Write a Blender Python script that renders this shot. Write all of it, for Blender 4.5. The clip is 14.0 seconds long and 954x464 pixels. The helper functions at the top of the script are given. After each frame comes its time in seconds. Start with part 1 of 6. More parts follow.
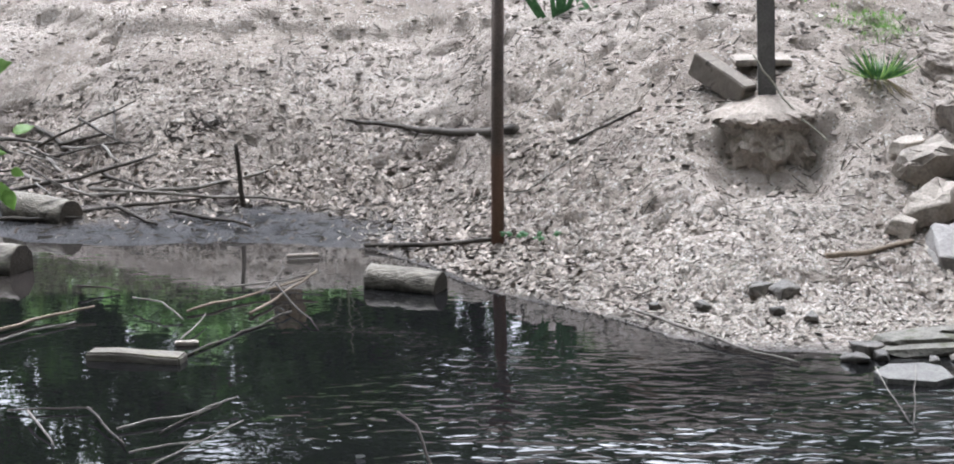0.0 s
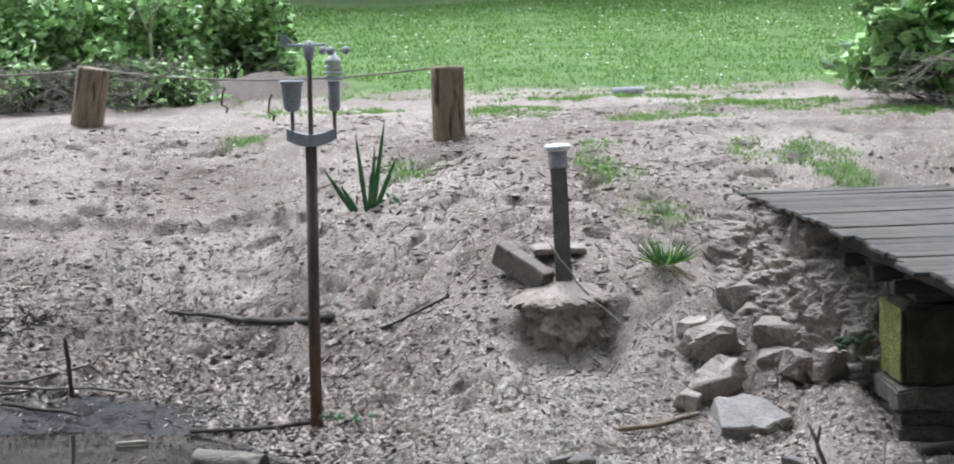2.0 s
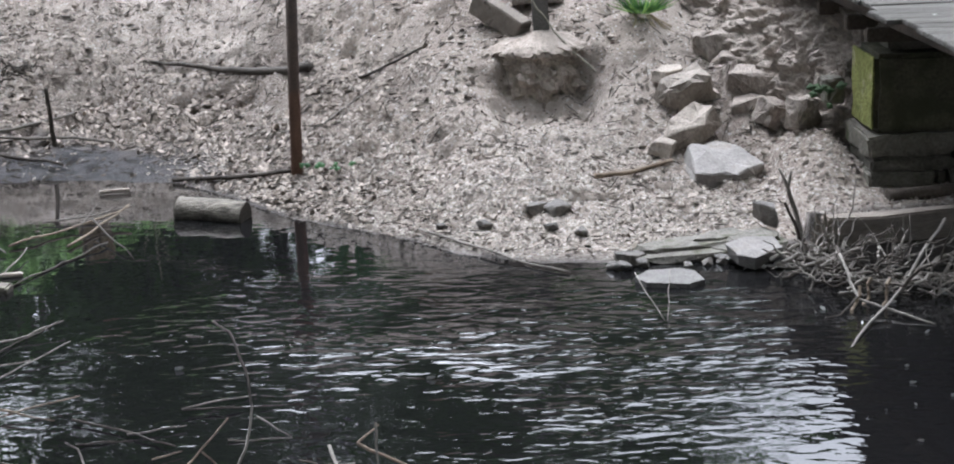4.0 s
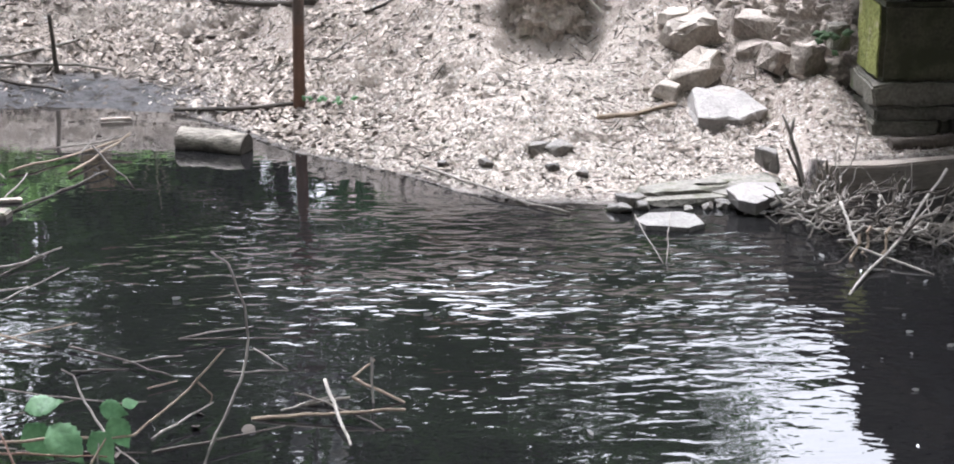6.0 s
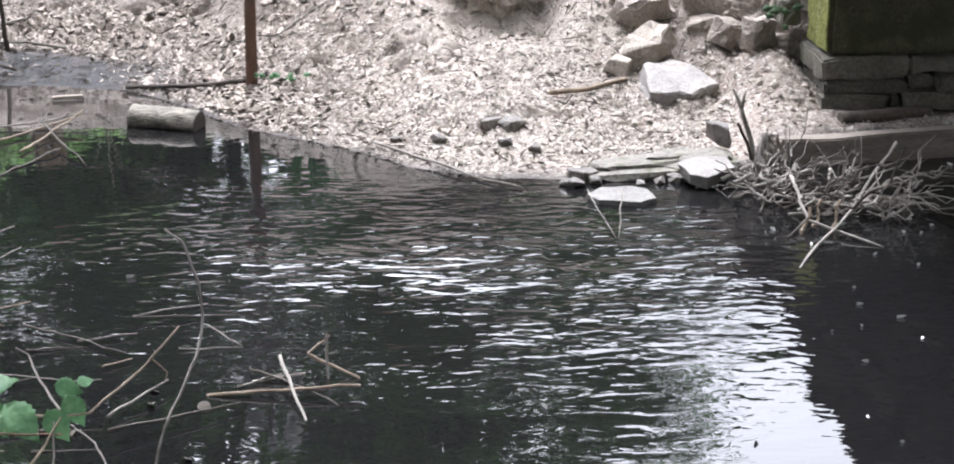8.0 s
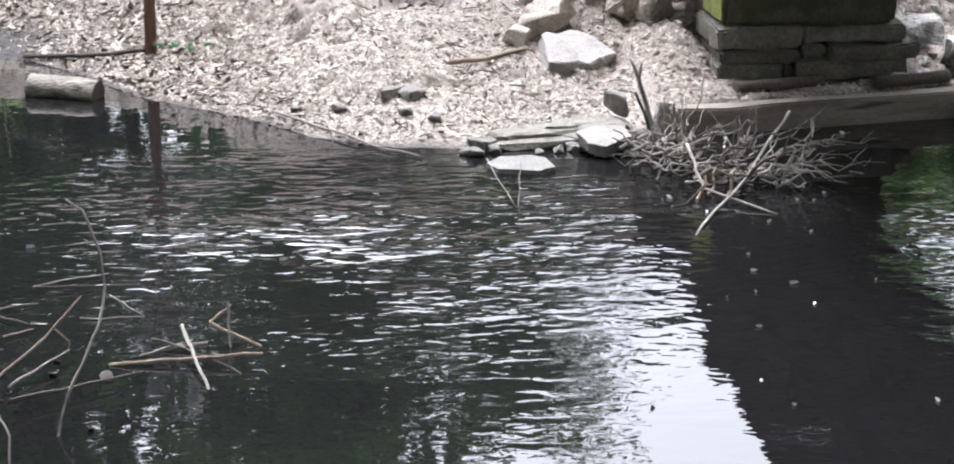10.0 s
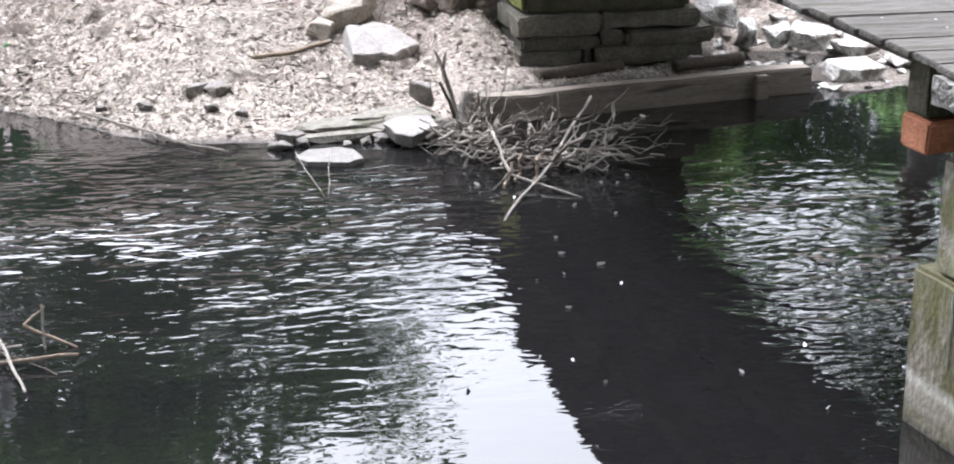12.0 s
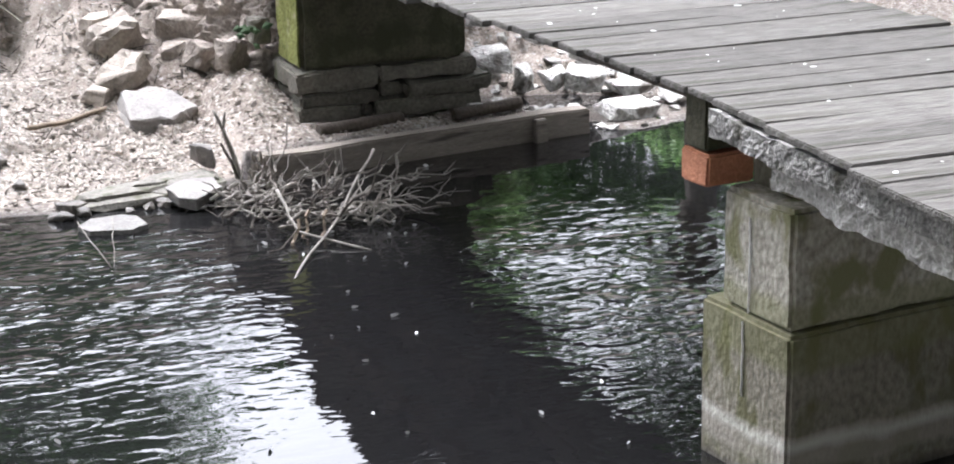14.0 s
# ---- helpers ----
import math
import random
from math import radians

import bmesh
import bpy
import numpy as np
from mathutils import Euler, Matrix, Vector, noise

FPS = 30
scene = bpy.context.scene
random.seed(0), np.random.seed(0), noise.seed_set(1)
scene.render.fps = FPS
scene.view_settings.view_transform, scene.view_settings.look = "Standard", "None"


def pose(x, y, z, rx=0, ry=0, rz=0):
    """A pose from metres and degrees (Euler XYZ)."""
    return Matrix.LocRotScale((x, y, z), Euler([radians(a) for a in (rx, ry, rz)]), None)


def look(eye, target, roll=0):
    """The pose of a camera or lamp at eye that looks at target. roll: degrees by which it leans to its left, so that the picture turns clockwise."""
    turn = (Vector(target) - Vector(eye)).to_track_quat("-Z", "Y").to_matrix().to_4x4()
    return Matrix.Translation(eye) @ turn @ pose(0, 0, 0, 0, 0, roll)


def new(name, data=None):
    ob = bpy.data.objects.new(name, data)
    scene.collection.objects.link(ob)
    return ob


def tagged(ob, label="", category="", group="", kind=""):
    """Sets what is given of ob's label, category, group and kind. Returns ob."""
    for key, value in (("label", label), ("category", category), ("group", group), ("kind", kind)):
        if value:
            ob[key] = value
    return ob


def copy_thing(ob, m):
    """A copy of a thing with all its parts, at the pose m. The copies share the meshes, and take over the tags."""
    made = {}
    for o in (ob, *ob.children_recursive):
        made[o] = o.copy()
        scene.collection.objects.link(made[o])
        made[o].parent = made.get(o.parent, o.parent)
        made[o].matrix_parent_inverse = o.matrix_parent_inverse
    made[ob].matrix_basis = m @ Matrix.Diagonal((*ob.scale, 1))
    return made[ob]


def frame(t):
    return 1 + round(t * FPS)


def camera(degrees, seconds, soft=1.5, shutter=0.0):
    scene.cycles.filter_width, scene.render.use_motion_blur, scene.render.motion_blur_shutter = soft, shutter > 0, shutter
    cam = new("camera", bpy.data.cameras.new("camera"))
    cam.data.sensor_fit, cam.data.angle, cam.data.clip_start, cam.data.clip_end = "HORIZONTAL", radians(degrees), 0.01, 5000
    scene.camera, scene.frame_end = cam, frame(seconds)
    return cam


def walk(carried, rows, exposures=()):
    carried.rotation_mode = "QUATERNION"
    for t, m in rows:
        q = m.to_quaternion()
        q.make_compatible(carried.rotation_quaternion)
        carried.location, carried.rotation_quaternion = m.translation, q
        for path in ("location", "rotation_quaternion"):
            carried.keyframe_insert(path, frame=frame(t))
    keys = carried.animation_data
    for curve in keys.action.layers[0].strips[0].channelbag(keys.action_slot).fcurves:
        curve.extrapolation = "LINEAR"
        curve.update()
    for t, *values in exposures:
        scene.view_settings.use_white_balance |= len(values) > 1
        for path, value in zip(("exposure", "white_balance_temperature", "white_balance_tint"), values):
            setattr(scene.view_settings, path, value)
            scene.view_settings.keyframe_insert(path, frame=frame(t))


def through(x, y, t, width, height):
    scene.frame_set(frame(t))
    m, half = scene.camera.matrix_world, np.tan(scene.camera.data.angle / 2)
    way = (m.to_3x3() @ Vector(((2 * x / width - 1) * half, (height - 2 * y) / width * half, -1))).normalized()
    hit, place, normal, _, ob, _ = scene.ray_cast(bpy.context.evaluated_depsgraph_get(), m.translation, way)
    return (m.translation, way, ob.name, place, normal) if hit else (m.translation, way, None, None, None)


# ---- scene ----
# Camera: a hand-held phone, zoomed in, turning where it stands on the near bank.
FOV = 27.9
EYE = (0.0, 0.0, 3.4)
ROWS = [
    (0.0, 5.139, -12.387, 1.303, 1.250),
    (0.5, 4.396, -12.304, 1.152, 0.690),
    (1.0, 2.972, -12.089, 1.056, 0.502),
    (1.5, 1.359, -10.571, 1.619, 0.287),
    (2.0, -0.324, -7.217, 1.693, 0.239),
    (2.5, -1.322, -7.516, 1.506, 0.06),
    (3.0, -1.601, -8.705, 1.910, 0.234),
    (3.5, -1.826, -12.339, 1.882, 0.239),
    (3.7, -1.324, -13.567, 2.067, 0.06),
    (5.8, -0.769, -16.510, 0.287, 0.080),
    (6.0, -0.582, -16.482, 0.233, 0.075),
    (6.5, -0.196, -16.700, 0.690, 0.058),
    (7.0, -0.290, -16.902, 0.604, 0.057),
    (7.2, -0.733, -16.875, 0.511, 0.058),
    (9.3, -2.875, -17.923, -0.158, -0.055),
    (9.5, -3.228, -17.784, -0.241, -0.065),
    (10.0, -4.926, -18.143, -0.482, -0.068),
    (10.5, -6.022, -17.990, -0.389, -0.087),
    (11.0, -7.472, -18.252, -0.181, -0.118),
    (11.5, -9.181, -18.382, -0.046, -0.115),
    (12.0, -10.983, -18.404, -0.351, -0.213),
    (12.5, -14.029, -18.318, 0.152, -0.246),
    (13.0, -15.582, -18.487, 0.790, -0.214),
    (13.5, -17.069, -17.302, 0.912, -0.198),
    (14.0, -18.144, -16.852, 1.133, -0.204),
]
cam = camera(FOV, 14.0, soft=1.9, shutter=0.2)


def stand(t, yaw, pitch, roll, ahead):
    """The pose at t: turned by yaw, pitch and roll, and shifted ahead along the view."""
    m = pose(*EYE, 90 + pitch, roll, yaw)
    return t, m @ Matrix.Translation((0, 0, -ahead))


walk(cam, [stand(*row) for row in ROWS], exposures=[(0.0, 1.84, 5790, 11), (1.0, 1.8, 5790, 11), (1.6, 1.62, 5720, 11), (2.5, 1.42, 5720, 11), (3.6, 1.52, 5740, 11), (5.8, 2.4, 5930, 14), (10.0, 2.42, 5950, 14), (14.0, 2.52, 5960, 14)])

# World: a bright overcast sky and one wide, weak sun.
world = bpy.data.worlds.new("world")
scene.world = world
world.use_nodes = True
wn = world.node_tree.nodes
sky = wn.new("ShaderNodeTexSky")
sky.sky_type = "NISHITA"
sky.sun_disc = False
sky.sun_elevation = radians(62)
sky.sun_rotation = radians(-19)
sky.dust_density = 6.0
sky.ozone_density = 1.0
veil = wn.new("ShaderNodeHueSaturation")
veil.inputs["Saturation"].default_value = 0.07
world.node_tree.links.new(sky.outputs[0], veil.inputs["Color"])
world.node_tree.links.new(veil.outputs[0], wn["Background"].inputs[0])
wn["Background"].inputs[1].default_value = 0.15
sun = new("sun", bpy.data.lights.new("sun", "SUN"))
sun.data.energy = 0.7
sun.data.angle = radians(20)
sun.data.color = (1.0, 0.98, 0.95)
sun.matrix_basis = look((0, 0, 40), (7, -20, 0))

# ---- materials ----


def material(name, dark, light, rough=0.8, scale=6.0, bump=0.3, fine=60.0, spot=None, spot_scale=2.0, spot_cut=0.6,
             metal=0.0, stretch=(1, 1, 1), island=0.0, objects=0.0, spec=0.3, grain=0.35, bands=(), through=0.0):
    """Two-scale noise between two colours, spots of a third, fine bump; island or objects: variation from piece to piece."""
    m = bpy.data.materials.new(name)
    m.use_nodes = True
    nt = m.node_tree
    n, ln = nt.nodes, nt.links
    bsdf = n["Principled BSDF"]
    co = n.new("ShaderNodeTexCoord")
    mp = n.new("ShaderNodeMapping")
    mp.inputs["Scale"].default_value = stretch
    ln.new(co.outputs["Object"], mp.inputs[0])

    def noise_tex(s, detail=4.0):
        t = n.new("ShaderNodeTexNoise")
        t.inputs["Scale"].default_value = s
        t.inputs["Detail"].default_value = detail
        ln.new(mp.outputs[0], t.inputs["Vector"])
        return t

    def ramp(src, a, b):
        r = n.new("ShaderNodeMapRange")
        r.inputs[1].default_value, r.inputs[2].default_value = a, b
        ln.new(src, r.inputs[0])
        return r.outputs[0]

    def mix(fac, a, b, how="MIX"):
        x = n.new("ShaderNodeMix")
        x.data_type, x.blend_type = "RGBA", how
        for sock, val in ((x.inputs[0], fac), (x.inputs[6], a), (x.inputs[7], b)):
            if isinstance(val, (int, float)):
                sock.default_value = val
            elif isinstance(val, tuple):
                sock.default_value = (*val, 1)
            else:
                ln.new(val, sock)
        return x.outputs[2]

    big, small = noise_tex(scale), noise_tex(fine, 3.0)
    col = mix(ramp(big.outputs[0], 0.3, 0.7), dark, light)
    col = mix(grain, col, mix(ramp(small.outputs[0], 0.3, 0.7), tuple(c * 0.55 for c in dark), tuple(min(1, c * 1.25) for c in light)))
    if spot:
        st = noise_tex(spot_scale, 5.0)
        col = mix(ramp(st.outputs[0], spot_cut, spot_cut + 0.1), col, spot)
    for lo, hi, band_col, amount in bands:
        # a stain between two heights, with a ragged edge
        sp = n.new("ShaderNodeSeparateXYZ")
        ln.new(co.outputs["Object"], sp.inputs[0])
        wob = n.new("ShaderNodeMath")
        wob.operation = "MULTIPLY_ADD"
        ln.new(big.outputs[0], wob.inputs[0])
        wob.inputs[1].default_value = 0.12
        ln.new(sp.outputs[2], wob.inputs[2])
        up, down = ramp(wob.outputs[0], lo + 0.04, lo + 0.08), ramp(wob.outputs[0], hi + 0.09, hi + 0.04)
        k = n.new("ShaderNodeMath")
        k.operation = "MULTIPLY"
        ln.new(up, k.inputs[0])
        ln.new(down, k.inputs[1])
        k2 = n.new("ShaderNodeMath")
        k2.operation = "MULTIPLY"
        k2.inputs[1].default_value = amount
        ln.new(k.outputs[0], k2.inputs[0])
        col = mix(k2.outputs[0], col, band_col)
    if island or objects:
        if island:
            g = n.new("ShaderNodeNewGeometry")
            src, amount = g.outputs["Random Per Island"], island
        else:
            g = n.new("ShaderNodeObjectInfo")
            src, amount = g.outputs["Random"], objects
        hv = n.new("ShaderNodeHueSaturation")
        hv.inputs["Hue"].default_value = 0.5
        r = n.new("ShaderNodeMapRange")
        r.inputs[3].default_value, r.inputs[4].default_value = 1 - amount, 1 + amount
        ln.new(src, r.inputs[0])
        ln.new(r.outputs[0], hv.inputs["Value"])
        ln.new(col, hv.inputs["Color"])
        col = hv.outputs[0]
    ln.new(col, bsdf.inputs["Base Color"])
    rr = n.new("ShaderNodeMapRange")
    rr.inputs[3].default_value, rr.inputs[4].default_value = max(0.05, rough - 0.12), min(1, rough + 0.12)
    ln.new(big.outputs[0], rr.inputs[0])
    ln.new(rr.outputs[0], bsdf.inputs["Roughness"])
    bsdf.inputs["Metallic"].default_value = metal
    bsdf.inputs["Specular IOR Level"].default_value = spec
    if through:
        # thin leaves let light through
        tr = n.new("ShaderNodeBsdfTranslucent")
        ms = n.new("ShaderNodeMixShader")
        ms.inputs[0].default_value = through
        ln.new(col, tr.inputs[0])
        ln.new(bsdf.outputs[0], ms.inputs[1])
        ln.new(tr.outputs[0], ms.inputs[2])
        ln.new(ms.outputs[0], n["Material Output"].inputs[0])
    if bump:
        bp = n.new("ShaderNodeBump")
        bp.inputs["Strength"].default_value = bump
        bp.inputs["Distance"].default_value = 0.02
        ad = n.new("ShaderNodeMath")
        ln.new(big.outputs[0], ad.inputs[0])
        ln.new(small.outputs[0], ad.inputs[1])
        ln.new(ad.outputs[0], bp.inputs["Height"])
        ln.new(bp.outputs[0], bsdf.inputs["Normal"])
    return m


def earth_material():
    """Bare sandy bank: chips and crumbs at several sizes, moss and lawn by the mesh's grass mask, wet mud and painted
    slab-gap shade by its mud mask.
    """
    m = bpy.data.materials.new("bank_earth")
    m.use_nodes = True
    nt = m.node_tree
    n, ln = nt.nodes, nt.links
    bsdf = n["Principled BSDF"]
    co = n.new("ShaderNodeTexCoord")

    def tex(kind, s, **kw):
        t = n.new(kind)
        t.inputs["Scale"].default_value = s
        for k, v in kw.items():
            t.inputs[k].default_value = v
        ln.new(co.outputs["Object"], t.inputs["Vector"])
        return t

    def rng(src, a, b, c=0.0, d=1.0):
        r = n.new("ShaderNodeMapRange")
        for i, v in enumerate((a, b, c, d)):
            r.inputs[i + 1].default_value = v
        ln.new(src, r.inputs[0])
        return r.outputs[0]

    def mix(fac, a, b, how="MIX"):
        x = n.new("ShaderNodeMix")
        x.data_type, x.blend_type = "RGBA", how
        for sock, val in ((x.inputs[0], fac), (x.inputs[6], a), (x.inputs[7], b)):
            if isinstance(val, (int, float)):
                sock.default_value = val
            elif isinstance(val, tuple):
                sock.default_value = (*val, 1)
            else:
                ln.new(val, sock)
        return x.outputs[2]

    def attr(name):
        a = n.new("ShaderNodeAttribute")
        a.attribute_name = name
        return a.outputs["Fac"]

    large = tex("ShaderNodeTexNoise", 0.55, Detail=5.0)
    mid = tex("ShaderNodeTexNoise", 4.0, Detail=6.0, Roughness=0.62)
    fine = tex("ShaderNodeTexNoise", 42.0, Detail=4.0, Roughness=0.7)
    flakes = tex("ShaderNodeTexVoronoi", 38.0, Randomness=1.0)
    crumbs = tex("ShaderNodeTexVoronoi", 62.0, Randomness=1.0)
    col = mix(rng(large.outputs[0], 0.36, 0.64), (0.33, 0.272, 0.225), (0.60, 0.525, 0.46))
    col = mix(rng(mid.outputs[0], 0.3, 0.62), mix(0.45, col, (0.20, 0.16, 0.13)), col)
    col = mix(rng(fine.outputs[0], 0.3, 0.7), mix(0.16, col, (0.15, 0.12, 0.10)), mix(0.12, col, (0.62, 0.57, 0.52)))
    # trodden litter: flakes of many tones, dense on the beach, thin higher up
    shade = n.new("ShaderNodeSeparateColor")
    ln.new(flakes.outputs["Color"], shade.inputs[0])
    bit = n.new("ShaderNodeSeparateColor")
    ln.new(crumbs.outputs["Color"], bit.inputs[0])
    flake = mix(rng(shade.outputs[0], 0.0, 0.7), (0.19, 0.155, 0.13), (0.43, 0.37, 0.32))
    flake = mix(rng(shade.outputs[0], 0.76, 0.82), flake, (0.64, 0.59, 0.54))
    lit = n.new("ShaderNodeMath")
    lit.operation = "MULTIPLY"
    ln.new(attr("litter"), lit.inputs[0])
    ln.new(rng(shade.outputs[1], 0.15, 0.6, 0.15, 0.85), lit.inputs[1])
    col = mix(lit.outputs[0], col, flake)
    col = mix(rng(bit.outputs[0], 0.95, 0.97), col, (0.66, 0.62, 0.58))
    col = mix(rng(bit.outputs[1], 0.95, 0.97), col, (0.15, 0.12, 0.10))
    # the damp and mud masks also carry painted shade by the bridge and slabs
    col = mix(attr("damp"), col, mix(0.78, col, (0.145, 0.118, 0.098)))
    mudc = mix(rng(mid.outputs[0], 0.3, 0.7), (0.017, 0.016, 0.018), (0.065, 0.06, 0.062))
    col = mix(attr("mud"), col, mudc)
    blades = tex("ShaderNodeTexNoise", 60.0, Detail=3.0)
    green = mix(rng(blades.outputs[0], 0.35, 0.65), (0.075, 0.15, 0.04), (0.19, 0.32, 0.095))
    green = mix(rng(mid.outputs[0], 0.4, 0.7), green, (0.24, 0.35, 0.12))
    green = mix(rng(large.outputs[0], 0.45, 0.7), green, (0.12, 0.22, 0.065))
    gm = n.new("ShaderNodeMath")
    gm.operation = "MULTIPLY_ADD"
    ln.new(fine.outputs[0], gm.inputs[0])
    gm.inputs[1].default_value = 0.9
    ln.new(attr("grass"), gm.inputs[2])
    col = mix(rng(gm.outputs[0], 0.75, 1.05), col, green)
    ln.new(col, bsdf.inputs["Base Color"])
    ln.new(rng(attr("mud"), 0.0, 1.0, 0.92, 0.6), bsdf.inputs["Roughness"])
    bsdf.inputs["Specular IOR Level"].default_value = 0.25
    ad = n.new("ShaderNodeMath")
    ln.new(mid.outputs[0], ad.inputs[0])
    ln.new(fine.outputs[0], ad.inputs[1])
    bp = n.new("ShaderNodeBump")
    bp.inputs["Strength"].default_value = 0.9
    bp.inputs["Distance"].default_value = 0.09
    ln.new(ad.outputs[0], bp.inputs["Height"])
    ln.new(bp.outputs[0], bsdf.inputs["Normal"])
    return m


def water_material():
    """Dark pond water: a mirror with small ripples, murky grey-brown in its depth."""
    m = bpy.data.materials.new("pond_water")
    m.use_nodes = True
    nt = m.node_tree
    n, ln = nt.nodes, nt.links
    bsdf = n["Principled BSDF"]
    bsdf.inputs["Roughness"].default_value = 0.012
    bsdf.inputs["IOR"].default_value = 1.75
    co = n.new("ShaderNodeTexCoord")

    def math_node(how, a, b):
        k = n.new("ShaderNodeMath")
        k.operation = how
        for sock, val in zip(k.inputs, (a, b)):
            if isinstance(val, (int, float)):
                sock.default_value = val
            else:
                ln.new(val, sock)
        return k.outputs[0]

    def mapped(at, size):
        mp = n.new("ShaderNodeMapping")
        mp.inputs["Location"].default_value = [-c / s for c, s in zip(at, size)]
        mp.inputs["Scale"].default_value = [1 / s for s in size]
        ln.new(co.outputs["Object"], mp.inputs[0])
        return mp.outputs[0]

    def area(at, size):
        """One in the middle of an ellipse, nought outside it."""
        g = n.new("ShaderNodeTexGradient")
        g.gradient_type = "SPHERICAL"
        ln.new(mapped((*at, 0), (*size, 1)), g.inputs[0])
        return g.outputs[1]

    # a light breeze everywhere, livelier water where the birds have swum
    calm = math_node("ADD", 0.09, math_node("MULTIPLY", 2.8, area((0.2, 10.3), (2.9, 2.2))))
    calm = math_node("ADD", calm, math_node("MULTIPLY", 2.2, area((3.9, 9.1), (1.35, 2.7))))
    calm = math_node("ADD", calm, math_node("MULTIPLY", 0.55, area((1.4, 8.3), (1.3, 1.6))))
    # gusts: lively and still patches
    gust = n.new("ShaderNodeTexNoise")
    gust.inputs["Scale"].default_value = 0.9
    gust.inputs["Detail"].default_value = 2.0
    ln.new(co.outputs["Object"], gust.inputs["Vector"])
    puff = n.new("ShaderNodeMapRange")
    for i, v in enumerate((0.36, 0.62, 0.45, 1.2)):
        puff.inputs[i + 1].default_value = v
    ln.new(gust.outputs[0], puff.inputs[0])
    calm = math_node("MULTIPLY", calm, puff.outputs[0])
    height = None
    for s, amp, sx in ((1.3, 0.09, 0.7), (3.4, 0.09, 0.6), (7.5, 0.12, 0.5), (15.0, 0.075, 0.55)):
        mp = n.new("ShaderNodeMapping")
        mp.inputs["Scale"].default_value = (sx, 1.0, 1.0)
        mp.inputs["Rotation"].default_value = (0, 0, 0.3 * math.sin(s * 2.1))
        ln.new(co.outputs["Object"], mp.inputs[0])
        t = n.new("ShaderNodeTexNoise")
        t.inputs["Scale"].default_value = s
        t.inputs["Detail"].default_value = 0.6
        t.inputs["Distortion"].default_value = 0.8
        ln.new(mp.outputs[0], t.inputs["Vector"])
        k = math_node("MULTIPLY", t.outputs[0], amp)
        height = math_node("ADD", height, k) if height else k
    # rings that spread from three places
    for at, size, lam, amp in (((4.5, 10.0), 2.6, 0.17, 0.045), ((1.9, 9.7), 2.4, 0.2, 0.035), ((-1.2, 11.2), 3.0, 0.17, 0.022)):
        wv = n.new("ShaderNodeTexWave")
        wv.wave_type, wv.rings_direction = "RINGS", "Z"
        wv.inputs["Scale"].default_value = 0.314 / lam
        wv.inputs["Distortion"].default_value = 5.0
        wv.inputs["Detail"].default_value = 2.0
        wv.inputs["Detail Scale"].default_value = 1.5
        ln.new(mapped((*at, 0), (1, 1, 1)), wv.inputs["Vector"])
        height = math_node("ADD", height, math_node("MULTIPLY", math_node("MULTIPLY", wv.outputs[1], amp), area(at, (size, size))))
    height = math_node("MULTIPLY", height, calm)
    # silt stirred up in the shallows at the muddy edge
    silt = n.new("ShaderNodeTexNoise")
    silt.inputs["Scale"].default_value = 1.6
    silt.inputs["Detail"].default_value = 5.0
    ln.new(co.outputs["Object"], silt.inputs["Vector"])
    where = n.new("ShaderNodeSeparateXYZ")
    ln.new(co.outputs["Object"], where.inputs[0])
    # the shallows lie between the muddy shore and a line off the log
    cloud = math_node("MULTIPLY", math_node("SUBTRACT", where.outputs[1], 13.4), 2.6)
    cloud = math_node("SUBTRACT", cloud, math_node("MULTIPLY", math_node("MAXIMUM", math_node("ADD", where.outputs[0], 3.0), 0.0), 2.4))
    cloud = math_node("ADD", cloud, math_node("MULTIPLY", math_node("SUBTRACT", silt.outputs[0], 0.5), 3.0))
    step = n.new("ShaderNodeMapRange")
    step.inputs[1].default_value, step.inputs[2].default_value = 0.0, 0.35
    ln.new(cloud, step.inputs[0])
    tone = n.new("ShaderNodeMix")
    tone.data_type = "RGBA"
    tone.inputs[6].default_value = (0.0058, 0.0057, 0.006, 1)
    tone.inputs[7].default_value = (0.022, 0.019, 0.017, 1)
    ln.new(step.outputs[0], tone.inputs[0])
    ln.new(tone.outputs[2], bsdf.inputs["Base Color"])
    bp = n.new("ShaderNodeBump")
    bp.inputs["Strength"].default_value = 1.0
    bp.inputs["Distance"].default_value = 0.05
    ln.new(height, bp.inputs["Height"])
    ln.new(bp.outputs[0], bsdf.inputs["Normal"])
    return m


EARTH = earth_material()
WATER = water_material()
DECK = material("weathered_deck_wood", (0.072, 0.068, 0.062), (0.132, 0.124, 0.114), 0.86, 2.2, 0.8, 16.0, (0.06, 0.058, 0.047), 1.6, 0.58, stretch=(0.45, 5, 5), objects=0.2, spec=0.1, grain=0.6)
BEAM = material("grey_beam_wood", (0.11, 0.092, 0.074), (0.27, 0.235, 0.2), 0.85, 3.0, 0.5, 50.0, (0.07, 0.06, 0.05), 3.0, 0.6, stretch=(0.4, 4, 4))
DARKWOOD = material("dark_joist_wood", (0.035, 0.028, 0.022), (0.10, 0.08, 0.065), 0.85, 3.0, 0.4, 40.0)
